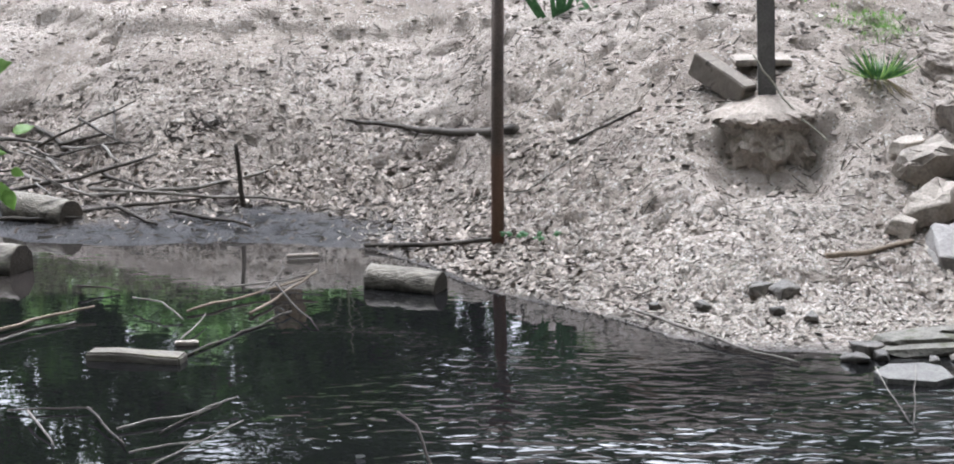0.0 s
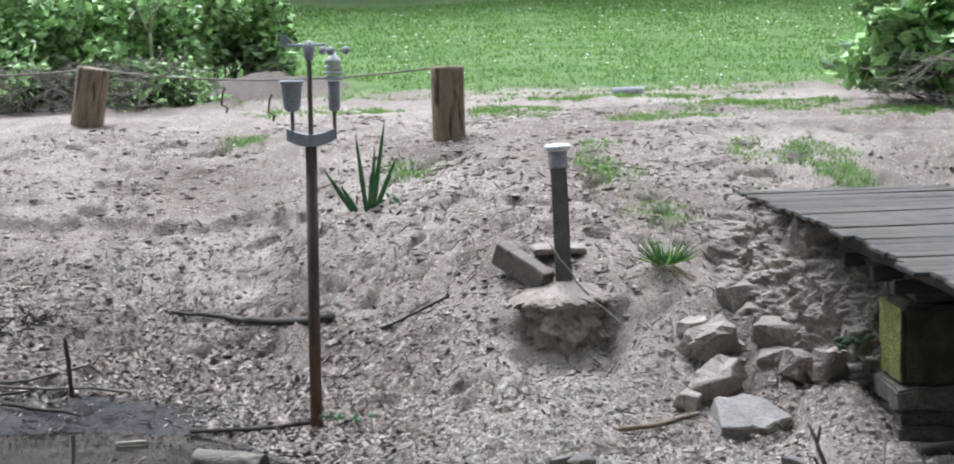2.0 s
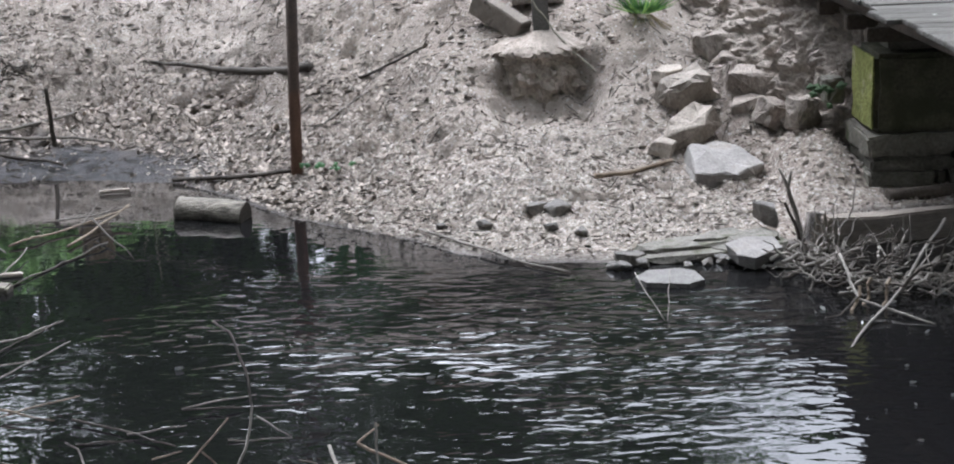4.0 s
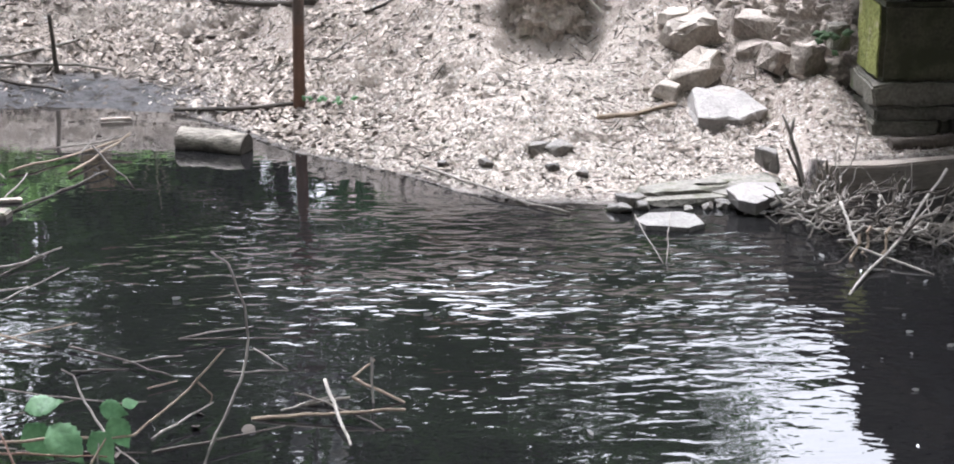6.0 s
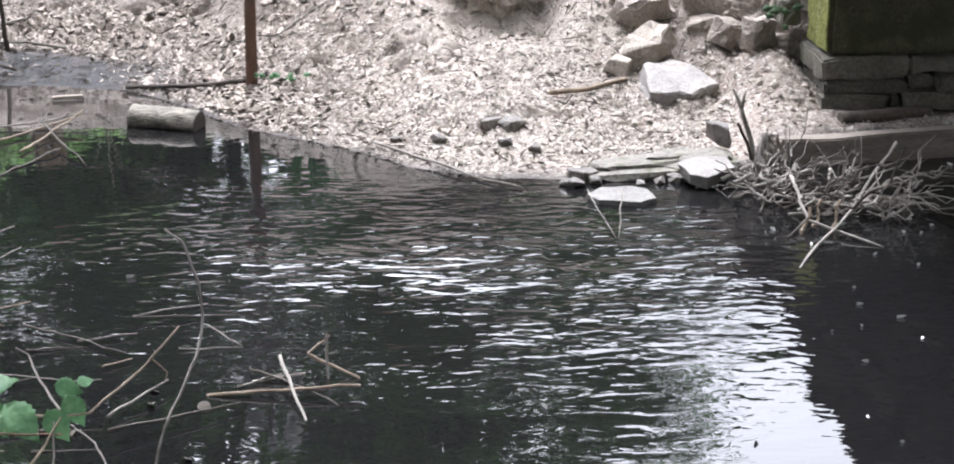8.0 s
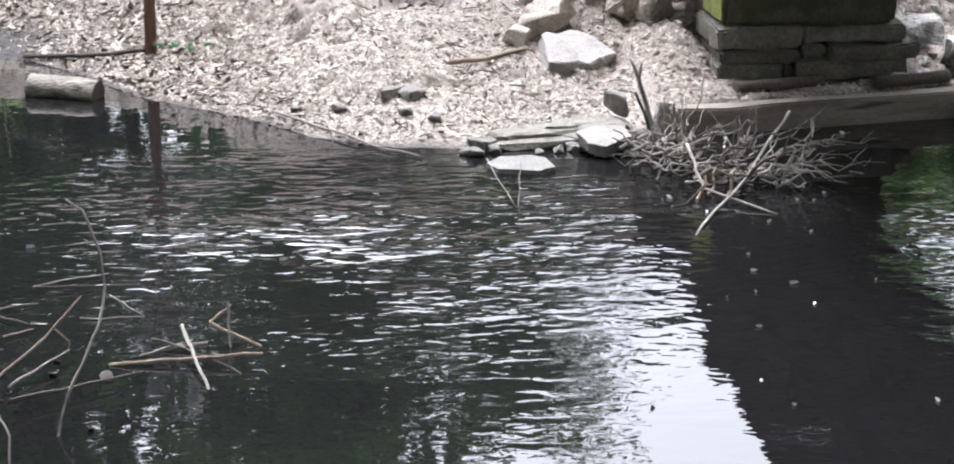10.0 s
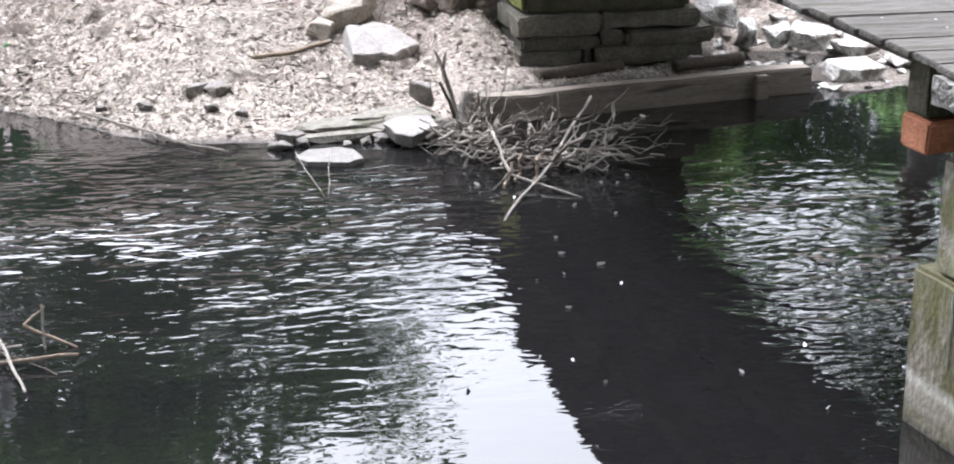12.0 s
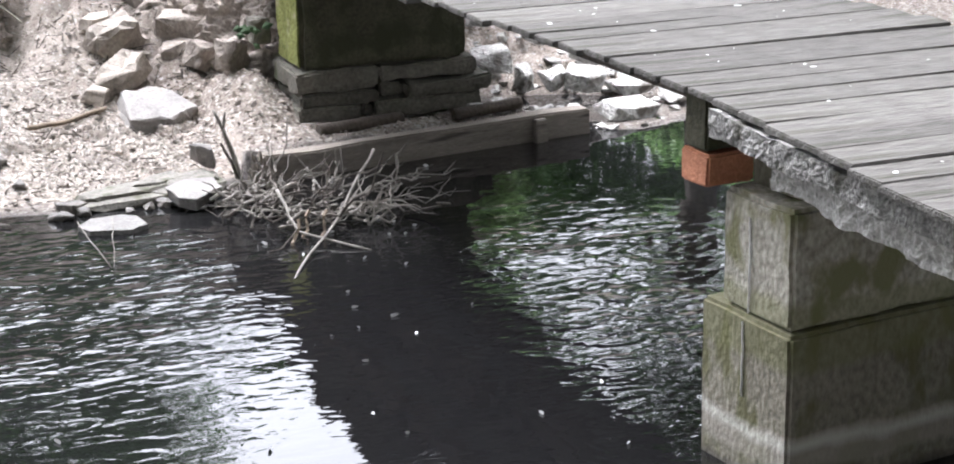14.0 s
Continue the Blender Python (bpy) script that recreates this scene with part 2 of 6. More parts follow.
# mossy stone, its tone darkened to hold the shade under the deck
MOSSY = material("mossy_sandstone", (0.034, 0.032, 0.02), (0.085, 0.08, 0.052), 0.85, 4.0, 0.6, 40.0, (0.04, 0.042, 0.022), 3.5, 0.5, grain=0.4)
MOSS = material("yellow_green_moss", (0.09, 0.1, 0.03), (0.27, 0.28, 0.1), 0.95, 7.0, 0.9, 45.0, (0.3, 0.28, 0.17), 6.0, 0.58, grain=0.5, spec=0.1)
PIERSTONE = material("grey_green_sandstone", (0.125, 0.113, 0.083), (0.225, 0.205, 0.162), 0.85, 3.2, 0.6, 34.0, (0.11, 0.105, 0.055), 5.0, 0.5, stretch=(1, 1, 0.65), grain=0.55, bands=((-0.1, 0.02, (0.05, 0.046, 0.04), 0.85), (0.1, 0.25, (0.32, 0.295, 0.255), 0.55), (0.2, 0.25, (0.52, 0.5, 0.45), 0.6), (0.55, 0.86, (0.13, 0.132, 0.05), 0.5)))
# dark stone, its tone lowered further for the shade under the bridge
COURSE = material("dark_shaded_stone", (0.053, 0.049, 0.04), (0.155, 0.142, 0.115), 0.85, 4.0, 0.6, 40.0, (0.07, 0.08, 0.04), 3.0, 0.6, objects=0.2)
CONCRETE = material("rough_pitted_concrete", (0.06, 0.057, 0.052), (0.27, 0.26, 0.243), 0.9, 16.0, 0.9, 60.0, (0.07, 0.066, 0.052), 5.0, 0.56, grain=0.6)
PALECONCRETE = material("pale_raw_concrete", (0.19, 0.182, 0.168), (0.42, 0.405, 0.38), 0.9, 14.0, 0.6, 60.0, (0.15, 0.142, 0.12), 5.0, 0.6, grain=0.5)
UPPERSTONE = material("pitted_grey_pier_stone", (0.23, 0.212, 0.168), (0.43, 0.4, 0.34), 0.85, 5.0, 0.6, 40.0, (0.17, 0.165, 0.085), 4.0, 0.52, grain=0.55, stretch=(1, 1, 0.7), bands=((0.62, 0.84, (0.15, 0.152, 0.06), 0.55),))
BRICK = material("orange_brick", (0.30, 0.12, 0.065), (0.48, 0.21, 0.12), 0.85, 8.0, 0.5, 60.0)
STONE = material("pale_sandstone", (0.17, 0.144, 0.12), (0.36, 0.315, 0.27), 0.85, 5.0, 0.5, 45.0, (0.2, 0.165, 0.13), 3.0, 0.6, objects=0.14)
PALESTONE = material("pale_grey_slab", (0.15, 0.137, 0.127), (0.275, 0.256, 0.24), 0.8, 6.0, 0.5, 45.0, (0.2, 0.175, 0.15), 5.0, 0.6, objects=0.1, grain=0.25)
LIMESTONE = material("broken_pale_limestone", (0.34, 0.325, 0.3), (0.62, 0.6, 0.57), 0.85, 8.0, 0.9, 40.0, (0.13, 0.115, 0.098), 5.0, 0.54, objects=0.12, grain=0.45)
DARKSTONE = material("dark_wet_stone", (0.04, 0.036, 0.032), (0.13, 0.115, 0.10), 0.6, 6.0, 0.6, 45.0, objects=0.25)
RUST = material("rusty_dark_steel", (0.055, 0.042, 0.036), (0.12, 0.085, 0.068), 0.75, 5.0, 0.5, 70.0, (0.16, 0.065, 0.03), 3.0, 0.62, bands=((-0.5, 0.75, (0.17, 0.08, 0.045), 0.4),))
GREYPOLE = material("dark_grey_painted_metal", (0.10, 0.095, 0.09), (0.17, 0.16, 0.15), 0.7, 6.0, 0.3, 60.0, (0.2, 0.18, 0.15), 5.0, 0.66)
ZINC = material("dull_grey_metal", (0.30, 0.315, 0.34), (0.44, 0.455, 0.48), 0.5, 8.0, 0.1, 60.0)
WHITE = material("white_plastic", (0.66, 0.66, 0.66), (0.8, 0.8, 0.8), 0.5, 8.0, 0.05, 60.0)
POST = material("weathered_round_post", (0.15, 0.112, 0.072), (0.36, 0.29, 0.2), 0.85, 5.0, 0.8, 50.0, (0.07, 0.056, 0.04), 4.0, 0.54, stretch=(3, 3, 0.5))
LOG = material("log_bark_grey", (0.06, 0.052, 0.042), (0.26, 0.235, 0.195), 0.85, 5.0, 0.6, 50.0, (0.12, 0.13, 0.06), 4.0, 0.6, stretch=(0.5, 3, 3))
# grey bark with a darker band over the log's lower half
LOWDARKLOG = material("bark_darker_below", (0.07, 0.06, 0.048), (0.30, 0.27, 0.225), 0.85, 7.0, 0.8, 40.0, (0.05, 0.043, 0.034), 5.0, 0.55, stretch=(0.6, 2, 2), bands=((-0.6, -0.025, (0.02, 0.017, 0.014), 0.92),))
LOGEND = material("dark_log_end", (0.03, 0.025, 0.02), (0.09, 0.075, 0.06), 0.9, 8.0, 0.5, 60.0)
TWIG = material("bare_grey_twig", (0.12, 0.105, 0.09), (0.29, 0.265, 0.235), 0.85, 6.0, 0.3, 60.0, island=0.35)
DARKTWIG = material("dark_wet_twig", (0.03, 0.025, 0.02), (0.09, 0.075, 0.062), 0.8, 6.0, 0.3, 60.0, island=0.3)
TANTWIG = material("tan_dry_stick", (0.15, 0.11, 0.08), (0.30, 0.24, 0.18), 0.85, 6.0, 0.3, 60.0, island=0.25)
CHIP = material("leaf_litter_chips", (0.25, 0.215, 0.185), (0.46, 0.415, 0.37), 0.9, 3.0, 0.2, 40.0, island=0.38)
DARKCHIP = material("dark_leaf_litter", (0.055, 0.045, 0.037), (0.17, 0.14, 0.115), 0.9, 3.0, 0.2, 40.0, island=0.4)
OLDLEAF = material("old_leaf_litter", (0.15, 0.122, 0.1), (0.36, 0.31, 0.268), 0.9, 3.0, 0.2, 40.0, island=0.5)
SAPLING = material("smooth_young_bark", (0.2, 0.22, 0.13), (0.34, 0.36, 0.24), 0.8, 5.0, 0.2, 40.0)
ROPE = material("grey_rope", (0.16, 0.15, 0.115), (0.28, 0.26, 0.21), 0.9, 20.0, 0.4, 90.0)
LEAF = material("green_leaf", (0.17, 0.31, 0.105), (0.38, 0.56, 0.235), 0.45, 3.0, 0.1, 30.0, island=0.75, through=0.12)
BRIGHTLEAF = material("fresh_green_leaf", (0.06, 0.15, 0.065), (0.14, 0.27, 0.13), 0.45, 8.0, 0.1, 40.0, island=0.25, through=0.35)
LIMELEAF = material("lime_green_leaf", (0.13, 0.25, 0.045), (0.23, 0.38, 0.1), 0.5, 8.0, 0.1, 40.0, island=0.25, through=0.35)
TREELEAF = material("tree_leaf", (0.036, 0.075, 0.025), (0.085, 0.15, 0.05), 0.6, 0.5, 0.0, 4.0, island=0.5, through=0.35)
BLADE = material("grass_blade", (0.12, 0.225, 0.055), (0.25, 0.40, 0.125), 0.7, 3.0, 0.0, 30.0, island=0.3, through=0.4, spec=0.1)
IRIS = material("iris_blade", (0.045, 0.13, 0.045), (0.09, 0.21, 0.08), 0.5, 6.0, 0.1, 40.0)
DRYBLADE = material("dry_straw_blade", (0.26, 0.21, 0.12), (0.40, 0.34, 0.22), 0.8, 6.0, 0.0, 40.0)
BARK = material("tree_bark", (0.05, 0.042, 0.035), (0.13, 0.11, 0.09), 0.9, 3.0, 0.8, 30.0, stretch=(3, 3, 0.5))
CLOD = material("dry_soil_clod", (0.26, 0.215, 0.18), (0.48, 0.425, 0.375), 0.95, 3.0, 0.3, 40.0, island=0.3)
SOIL = material("raw_bank_soil", (0.15, 0.126, 0.107), (0.32, 0.277, 0.24), 0.95, 6.0, 0.9, 40.0, (0.35, 0.31, 0.27), 5.0, 0.6)
PLUG = material("caked_earth", (0.22, 0.184, 0.155), (0.38, 0.328, 0.282), 0.95, 9.0, 0.9, 45.0, (0.16, 0.132, 0.11), 5.0, 0.58)
IVY = material("dark_ivy_leaf", (0.025, 0.045, 0.022), (0.055, 0.085, 0.042), 0.75, 8.0, 0.1, 40.0, spec=0.1)
WETSLAB = material("wet_grey_flagstone", (0.075, 0.07, 0.064), (0.17, 0.16, 0.147), 0.7, 7.0, 0.5, 45.0, (0.07, 0.065, 0.06), 4.0, 0.6)
SHORESLATE = material("mossy_shore_slate", (0.075, 0.07, 0.058), (0.2, 0.185, 0.16), 0.85, 7.0, 0.6, 45.0, (0.075, 0.075, 0.05), 6.0, 0.56)
SHED = material("pale_droppings", (0.5, 0.49, 0.47), (0.66, 0.65, 0.63), 0.9, 20.0, 0.0, 60.0)

# ---- building helpers ----
rnd = random.Random(7)


def part(name, bm, mat, parent=None, label="", smooth=False, at=None):
    """Links a bmesh as one mesh object, under parent where one is given."""
    me = bpy.data.meshes.new(name)
    bmesh.ops.recalc_face_normals(bm, faces=bm.faces)
    bm.to_mesh(me)
    bm.free()
    me.materials.append(mat)
    if smooth:
        me.polygons.foreach_set("use_smooth", [True] * len(me.polygons))
    ob = new(name, me)
    if parent:
        ob.parent = parent
    if at is not None:
        ob.matrix_basis = at
    if label:
        tagged(ob, label)
    return ob


def sheet(name, verts, faces, mat, smooth=False):
    me = bpy.data.meshes.new(name)
    me.from_pydata(verts, [], faces)
    me.update()
    me.materials.append(mat)
    if smooth:
        me.polygons.foreach_set("use_smooth", [True] * len(me.polygons))
    return new(name, me)


def empty(name, m, label, category, group="", kind=""):
    ob = new(name)
    ob.matrix_basis = m
    return tagged(ob, label, category, group, kind)


def box(bm, lo, hi, bevel=0.0, rough=0.0, seed=0, cuts=0):
    """A box between two corners; cuts and rough give it worn, uneven faces."""
    q = bmesh.new()
    bmesh.ops.create_cube(q, size=1)
    lo, hi = Vector(lo), Vector(hi)
    for v in q.verts:
        v.co = Vector((lo[i] + (v.co[i] + 0.5) * (hi[i] - lo[i]) for i in range(3)))
    if bevel:
        bmesh.ops.bevel(q, geom=list(q.edges), offset=bevel, segments=2, affect="EDGES")
    if cuts:
        bmesh.ops.subdivide_edges(q, edges=[e for e in q.edges if e.calc_length() > bevel * 3 + 1e-4], cuts=cuts, use_grid_fill=True)
    if rough:
        for v in q.verts:
            v.co += Vector((noise.noise(v.co * 5 + Vector((seed, k * 9, 0))) for k in range(3))) * rough
    join(bm, q)


def join(bm, q, m=None):
    if m is not None:
        bmesh.ops.transform(q, matrix=m, verts=q.verts)
    me = bpy.data.meshes.new("tmp")
    q.to_mesh(me)
    q.free()
    bm.from_mesh(me)
    bpy.data.meshes.remove(me)


def tube(bm, pts, radii, n=6, cap=True):
    """A round stem along points, with a radius at each."""
    pts = [Vector(p) for p in pts]
    if not isinstance(radii, (list, tuple)):
        radii = [radii] * len(pts)
    rings = []
    for i, p in enumerate(pts):
        d = (pts[min(i + 1, len(pts) - 1)] - pts[max(i - 1, 0)]).normalized()
        a = d.cross(Vector((0.31, 0.17, 0.94)) if abs(d.z) < 0.9 else Vector((1, 0.2, 0))).normalized()
        b = d.cross(a)
        rings.append([bm.verts.new(p + (a * math.cos(k * math.tau / n) + b * math.sin(k * math.tau / n)) * radii[i]) for k in range(n)])
    for r, s in zip(rings, rings[1:]):
        for k in range(n):
            bm.faces.new((r[k], r[(k + 1) % n], s[(k + 1) % n], s[k]))
    if cap:
        bm.faces.new(rings[0][::-1])
        bm.faces.new(rings[-1])


def lathe(bm, profile, n=20, centre=(0, 0, 0)):
    """A turned shape from (radius, height) pairs."""
    c = Vector(centre)
    rings = [[bm.verts.new(c + Vector((r * math.cos(k * math.tau / n), r * math.sin(k * math.tau / n), z))) for k in range(n)] for r, z in profile]
    for r, s in zip(rings, rings[1:]):
        for k in range(n):
            bm.faces.new((r[k], r[(k + 1) % n], s[(k + 1) % n], s[k]))
    bm.faces.new(rings[0][::-1])
    bm.faces.new(rings[-1])


def crooked(a, b, bend=0.06, n=6, seed=0):
    """Points of a crooked stick from a to b."""
    a, b = Vector(a), Vector(b)
    k = (b - a).length * bend
    return [a.lerp(b, i / n) + Vector((noise.noise(Vector((seed * 3.1 + i * 0.6, c * 7.7, 0.3))) for c in range(3))) * k * (1 if 0 < i < n else 0.2) for i in range(n + 1)]


def stone_mesh(size, seed, points=16, flat=0.0):
    """An angular broken stone: the hull of scattered points, its edges worn."""
    r = random.Random(seed)
    q = bmesh.new()
    for _ in range(points):
        v = Vector((r.uniform(-1, 1), r.uniform(-1, 1), r.uniform(-1, 1)))
        m = max(abs(c) for c in v)
        v = v / m * r.uniform(0.82, 1.0)
        if flat and v.z > 0:
            v.z = flat + (v.z - flat) * 0.15
        q.verts.new(Vector((v.x * size[0] / 2, v.y * size[1] / 2, v.z * size[2] / 2)))
    bmesh.ops.convex_hull(q, input=q.verts)
    bmesh.ops.delete(q, geom=[v for v in q.verts if not v.link_faces], context="VERTS")
    bmesh.ops.bevel(q, geom=list(q.edges), offset=min(size) * 0.06, segments=1, affect="EDGES")
    return q


def stone(name, at, size, mat, label, turn=0.0, seed=0, tilt=(0, 0), points=16, flat=0.0, category="stone", group=""):
    ob = part(name, stone_mesh(size, seed, points, flat), mat, at=pose(*at, tilt[0], tilt[1], turn))
    return tagged(ob, label, category, group)

# ---- the land: shoreline, bank, lawn, pond bed ----
SHORE_X = [-30, -9, -6, -4.9, -4.3, -3.6, -2.9, -2.2, -1.75, -1.3, -0.8, -0.4, -0.03, 0.5, 1.0, 1.6, 2.47, 4.95, 5.4, 6.2, 9, 30]
SHORE_Y = [20, 17.6, 16.0, 15.1, 14.95, 15.0, 15.0, 14.8, 14.3, 13.65, 13.17, 12.87, 12.45, 12.13, 12.1, 12.1, 12.5, 12.85, 12.75, 13.0, 14.4, 20]
RISE_D = [-60, -3, -1, 0, 1, 2, 3, 4, 5, 6, 8, 20, 32, 52, 120]
RISE_Z = [-1.2, -0.9, -0.35, 0.0, 0.09, 0.3, 0.7, 1.15, 1.55, 1.85, 1.98, 2.15, 2.5, 3.2, 3.7]


def edge_line(y):
    """The left edge of the bridge deck above the bank."""
    return float(np.interp(y, [11.7, 14.4, 17.0], [2.73, 2.64, 2.36]))


def base_height(x, y):
    far = np.interp(y - np.interp(x, SHORE_X, SHORE_Y), RISE_D, RISE_Z)
    near = np.interp(y, [-40, 0.5, 2.5, 4.6, 7.0], [2.0, 1.8, 1.2, 0.0, -0.9])
    return np.maximum(far, near)


def bumps(x, y):
    """Lumps of the bank, and trodden dents in loose groups higher up."""
    p = Vector((x, y, 0))
    z = 0.07 * noise.noise(p * 0.9) + 0.035 * noise.noise(p * 2.7 + Vector((5, 1, 0))) + 0.012 * noise.noise(p * 8.0)
    group = max(0.0, min(1.0, 0.55 + 1.3 * noise.noise(p * 0.8 + Vector((3, 6, 0)))))
    dents = max(0.0, noise.noise(p * 5.2 + Vector((2, 8, 0))) - 0.15) + 0.7 * max(0.0, noise.noise(p * 9.0 + Vector((6, 2, 0))) - 0.25)
    return z - 0.3 * dents * group


def height(x, y):
    z = float(base_height(x, y))
    d = y - float(np.interp(x, SHORE_X, SHORE_Y))
    amount = min(1.0, max(0.15, d / 1.5)) if y > 9 else 0.3
    far = max(0.0, min(1.0, (60 - y) / 30))
    z += bumps(x, y) * amount * (0.4 + 0.6 * far)
    # earth mound at the lawn's edge
    z += 0.32 * math.exp(-((x + 2.9) / 1.5) ** 2 - ((y - 27.3) / 0.9) ** 2) * (1 + 0.5 * noise.noise(Vector((x * 2, y * 2, 4))))
    # the washed-out foot of the measuring post, a step in the bank
    if abs(x - 0.75) < 1.8 and abs(y - 15.4) < 1.8:
        edge = 15.42 + 0.1 * noise.noise(Vector((x * 5, 3, 0)))
        k = max(0.0, min(1.0, (y - 14.25) / 0.75)) * max(0.0, min(1.0, (edge - y) / 0.06))
        k *= max(0.0, min(1.0, (0.64 - abs(x - 0.72 + 0.08 * noise.noise(Vector((y * 4, 1, 0))))) / 0.4))
        z -= 0.28 * k * k * (3 - 2 * k) * (1 + 0.25 * noise.noise(Vector((x * 5, y * 5, 2))))
        z += 0.08 * math.exp(-((y - 15.75) / 0.45) ** 2) * math.exp(-((x - 1.2) / 0.4) ** 2)
    # crumbling ledges across the bank
    for d0, lo, hi, step, ph in ((4.1, -7.0, -1.3, 0.10, 0.0), (2.9, -1.0, 0.5, 0.05, 3.0), (4.6, -0.6, 0.7, 0.05, 7.0), (2.3, -4.2, -2.6, 0.05, 5.0)):
        if lo < x < hi and abs(d - d0) < 1.2:
            line = d0 + 0.35 * noise.noise(Vector((x * 0.9 + ph, ph, 0))) + 0.12 * noise.noise(Vector((x * 4 + ph, ph, 0)))
            k = min(1.0, max(0.0, (d - line) / 0.10 + 0.5)) - 0.5
            z += step * k * math.exp(-((d - line) / 0.5) ** 2) * min(1.0, (x - lo) * 2, (hi - x) * 2)
    # sand filled in behind the shore beam
    if 2.35 < x < 5.0:
        back = y - (12.44 + 0.194 * (x - 2.44))
        if back > 0.02 and y < 14:
            z = max(z, min(0.16, 0.16 * back / 0.06) + 0.05 * noise.noise(Vector((x * 4, y * 4, 9))) + 0.05 * min(1.0, back))
    # lumpy earth cliff beside the deck's end
    cl = math.exp(-((x - 2.6) / 0.45) ** 2 - ((y - 15.5) / 1.1) ** 2)
    z += cl * (0.14 + 0.3 * noise.noise(Vector((x * 2.6, y * 2.6, 1.5))) + 0.14 * noise.noise(Vector((x * 6, y * 6, 3))))
    # sand heaped against the far pier
    z += 0.22 * math.exp(-((x - 2.64) / 0.34) ** 2 - ((y - 13.8) / 0.55) ** 2)
    # the bank stands as a crumbling earth face up to the underside of the deck
    if 1.9 < x < 5.5 and 14.2 < y < 18.5:
        p = Vector((x, y, 0))
        u = (x - 2.12 - 0.2 * noise.noise(p * 1.9)) / 0.55
        v = (y - 14.75 - 0.45 * noise.noise(p * 1.6 + Vector((4, 0, 0)))) / 0.8
        k = max(0.0, min(1.0, u)) * max(0.0, min(1.0, v)) * max(0.0, min(1.0, (5.4 - x) / 0.6))
        k = k * k * (3 - 2 * k)
        lump = 0.1 * noise.noise(p * 3.1) - 0.16 * abs(noise.noise(p * 5.3 + Vector((1, 7, 0)))) + 0.05 * noise.noise(p * 12)
        z += max(0.0, 1.46 - z) * k + lump * max(0.0, min(1.0, u + 0.6)) * max(0.0, min(1.0, v + 0.6)) * max(0.0, min(1.0, (17.6 - y)))
        z = min(z, 1.47) if x > edge_line(y) - 0.12 and y < 17.1 else z
    # soil that half buries the fallen stones
    z += 0.13 * math.exp(-((x - 2.2) / 0.45) ** 2 - ((y - 15.0) / 0.55) ** 2)
    # gaps among the heaped slabs
    z -= 0.3 * math.exp(-((x - 5.0) / 0.6) ** 2 - ((y - 13.75) / 0.45) ** 2)
    return z


def grass_mask(x, y):
    d = y - float(np.interp(x, SHORE_X, SHORE_Y))
    p = Vector((x, y, 0))
    lawn = min(1.0, max(0.0, (y - 24.0 - 1.2 * noise.noise(p * 0.4)) / 2.5))
    lawn *= 1.0 - max(0.0, 1.3 - ((x + 2.9) / 1.5) ** 2 - ((y - 26.9) / 1.7) ** 2)
    # a pale path crosses the far lawn
    lawn *= 1.0 - max(0.0, min(1.0, 3 * (1.0 - ((x + 0.6) / 4.5) ** 2 - ((y - 60) / 3.0) ** 2)))
    patch = 0.0
    for cx, cy, rx, ry in ((3.1, 18.2, 0.85, 0.85), (3.55, 17.7, 0.4, 0.4), (1.2, 17.75, 0.4, 0.75), (1.62, 16.8, 0.5, 0.4), (0.5, 21.5, 0.8, 1.1), (2.05, 20.7, 0.9, 0.8), (-0.62, 18.5, 0.5, 0.35), (-2.5, 20.7, 0.4, 0.35), (3.4, 21.6, 1.5, 0.8), (4.6, 20.6, 0.9, 0.7), (-1.6, 22.6, 1.3, 0.5), (1.9, 23.4, 2.4, 0.6)):
        patch = max(patch, 0.75 - ((x - cx) / rx) ** 2 - ((y - cy) / ry) ** 2 + 0.9 * noise.noise(p * 2.2) + 0.5 * noise.noise(p * 6))
    near = 1.0 if y < 2.5 else 0.0
    return max(lawn * (0.85 + 0.3 * noise.noise(p * 0.8)), min(1.0, max(0.0, patch)) * 0.5, near)


def mud_shade_mask(x, y):
    d = y - float(np.interp(x, SHORE_X, SHORE_Y))
    p = Vector((x, y, 0))
    left = max(0.0, min(1.0, (-1.3 - x) / 1.2))
    k = max(0.0, min(1.0, 2.0 - d / 0.62 + 0.7 * noise.noise(p * 1.7) + 0.5 * noise.noise(p * 6))) * left
    # shade in the gaps among the heaped slabs, painted as dark ground
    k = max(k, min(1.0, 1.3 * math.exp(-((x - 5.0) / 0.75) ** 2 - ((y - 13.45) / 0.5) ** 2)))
    edge = max(0.0, min(1.0, 1.0 - d / 0.22 + 0.5 * noise.noise(p * 3))) * 0.75
    return max(k, edge) if y > 9 else 0.6


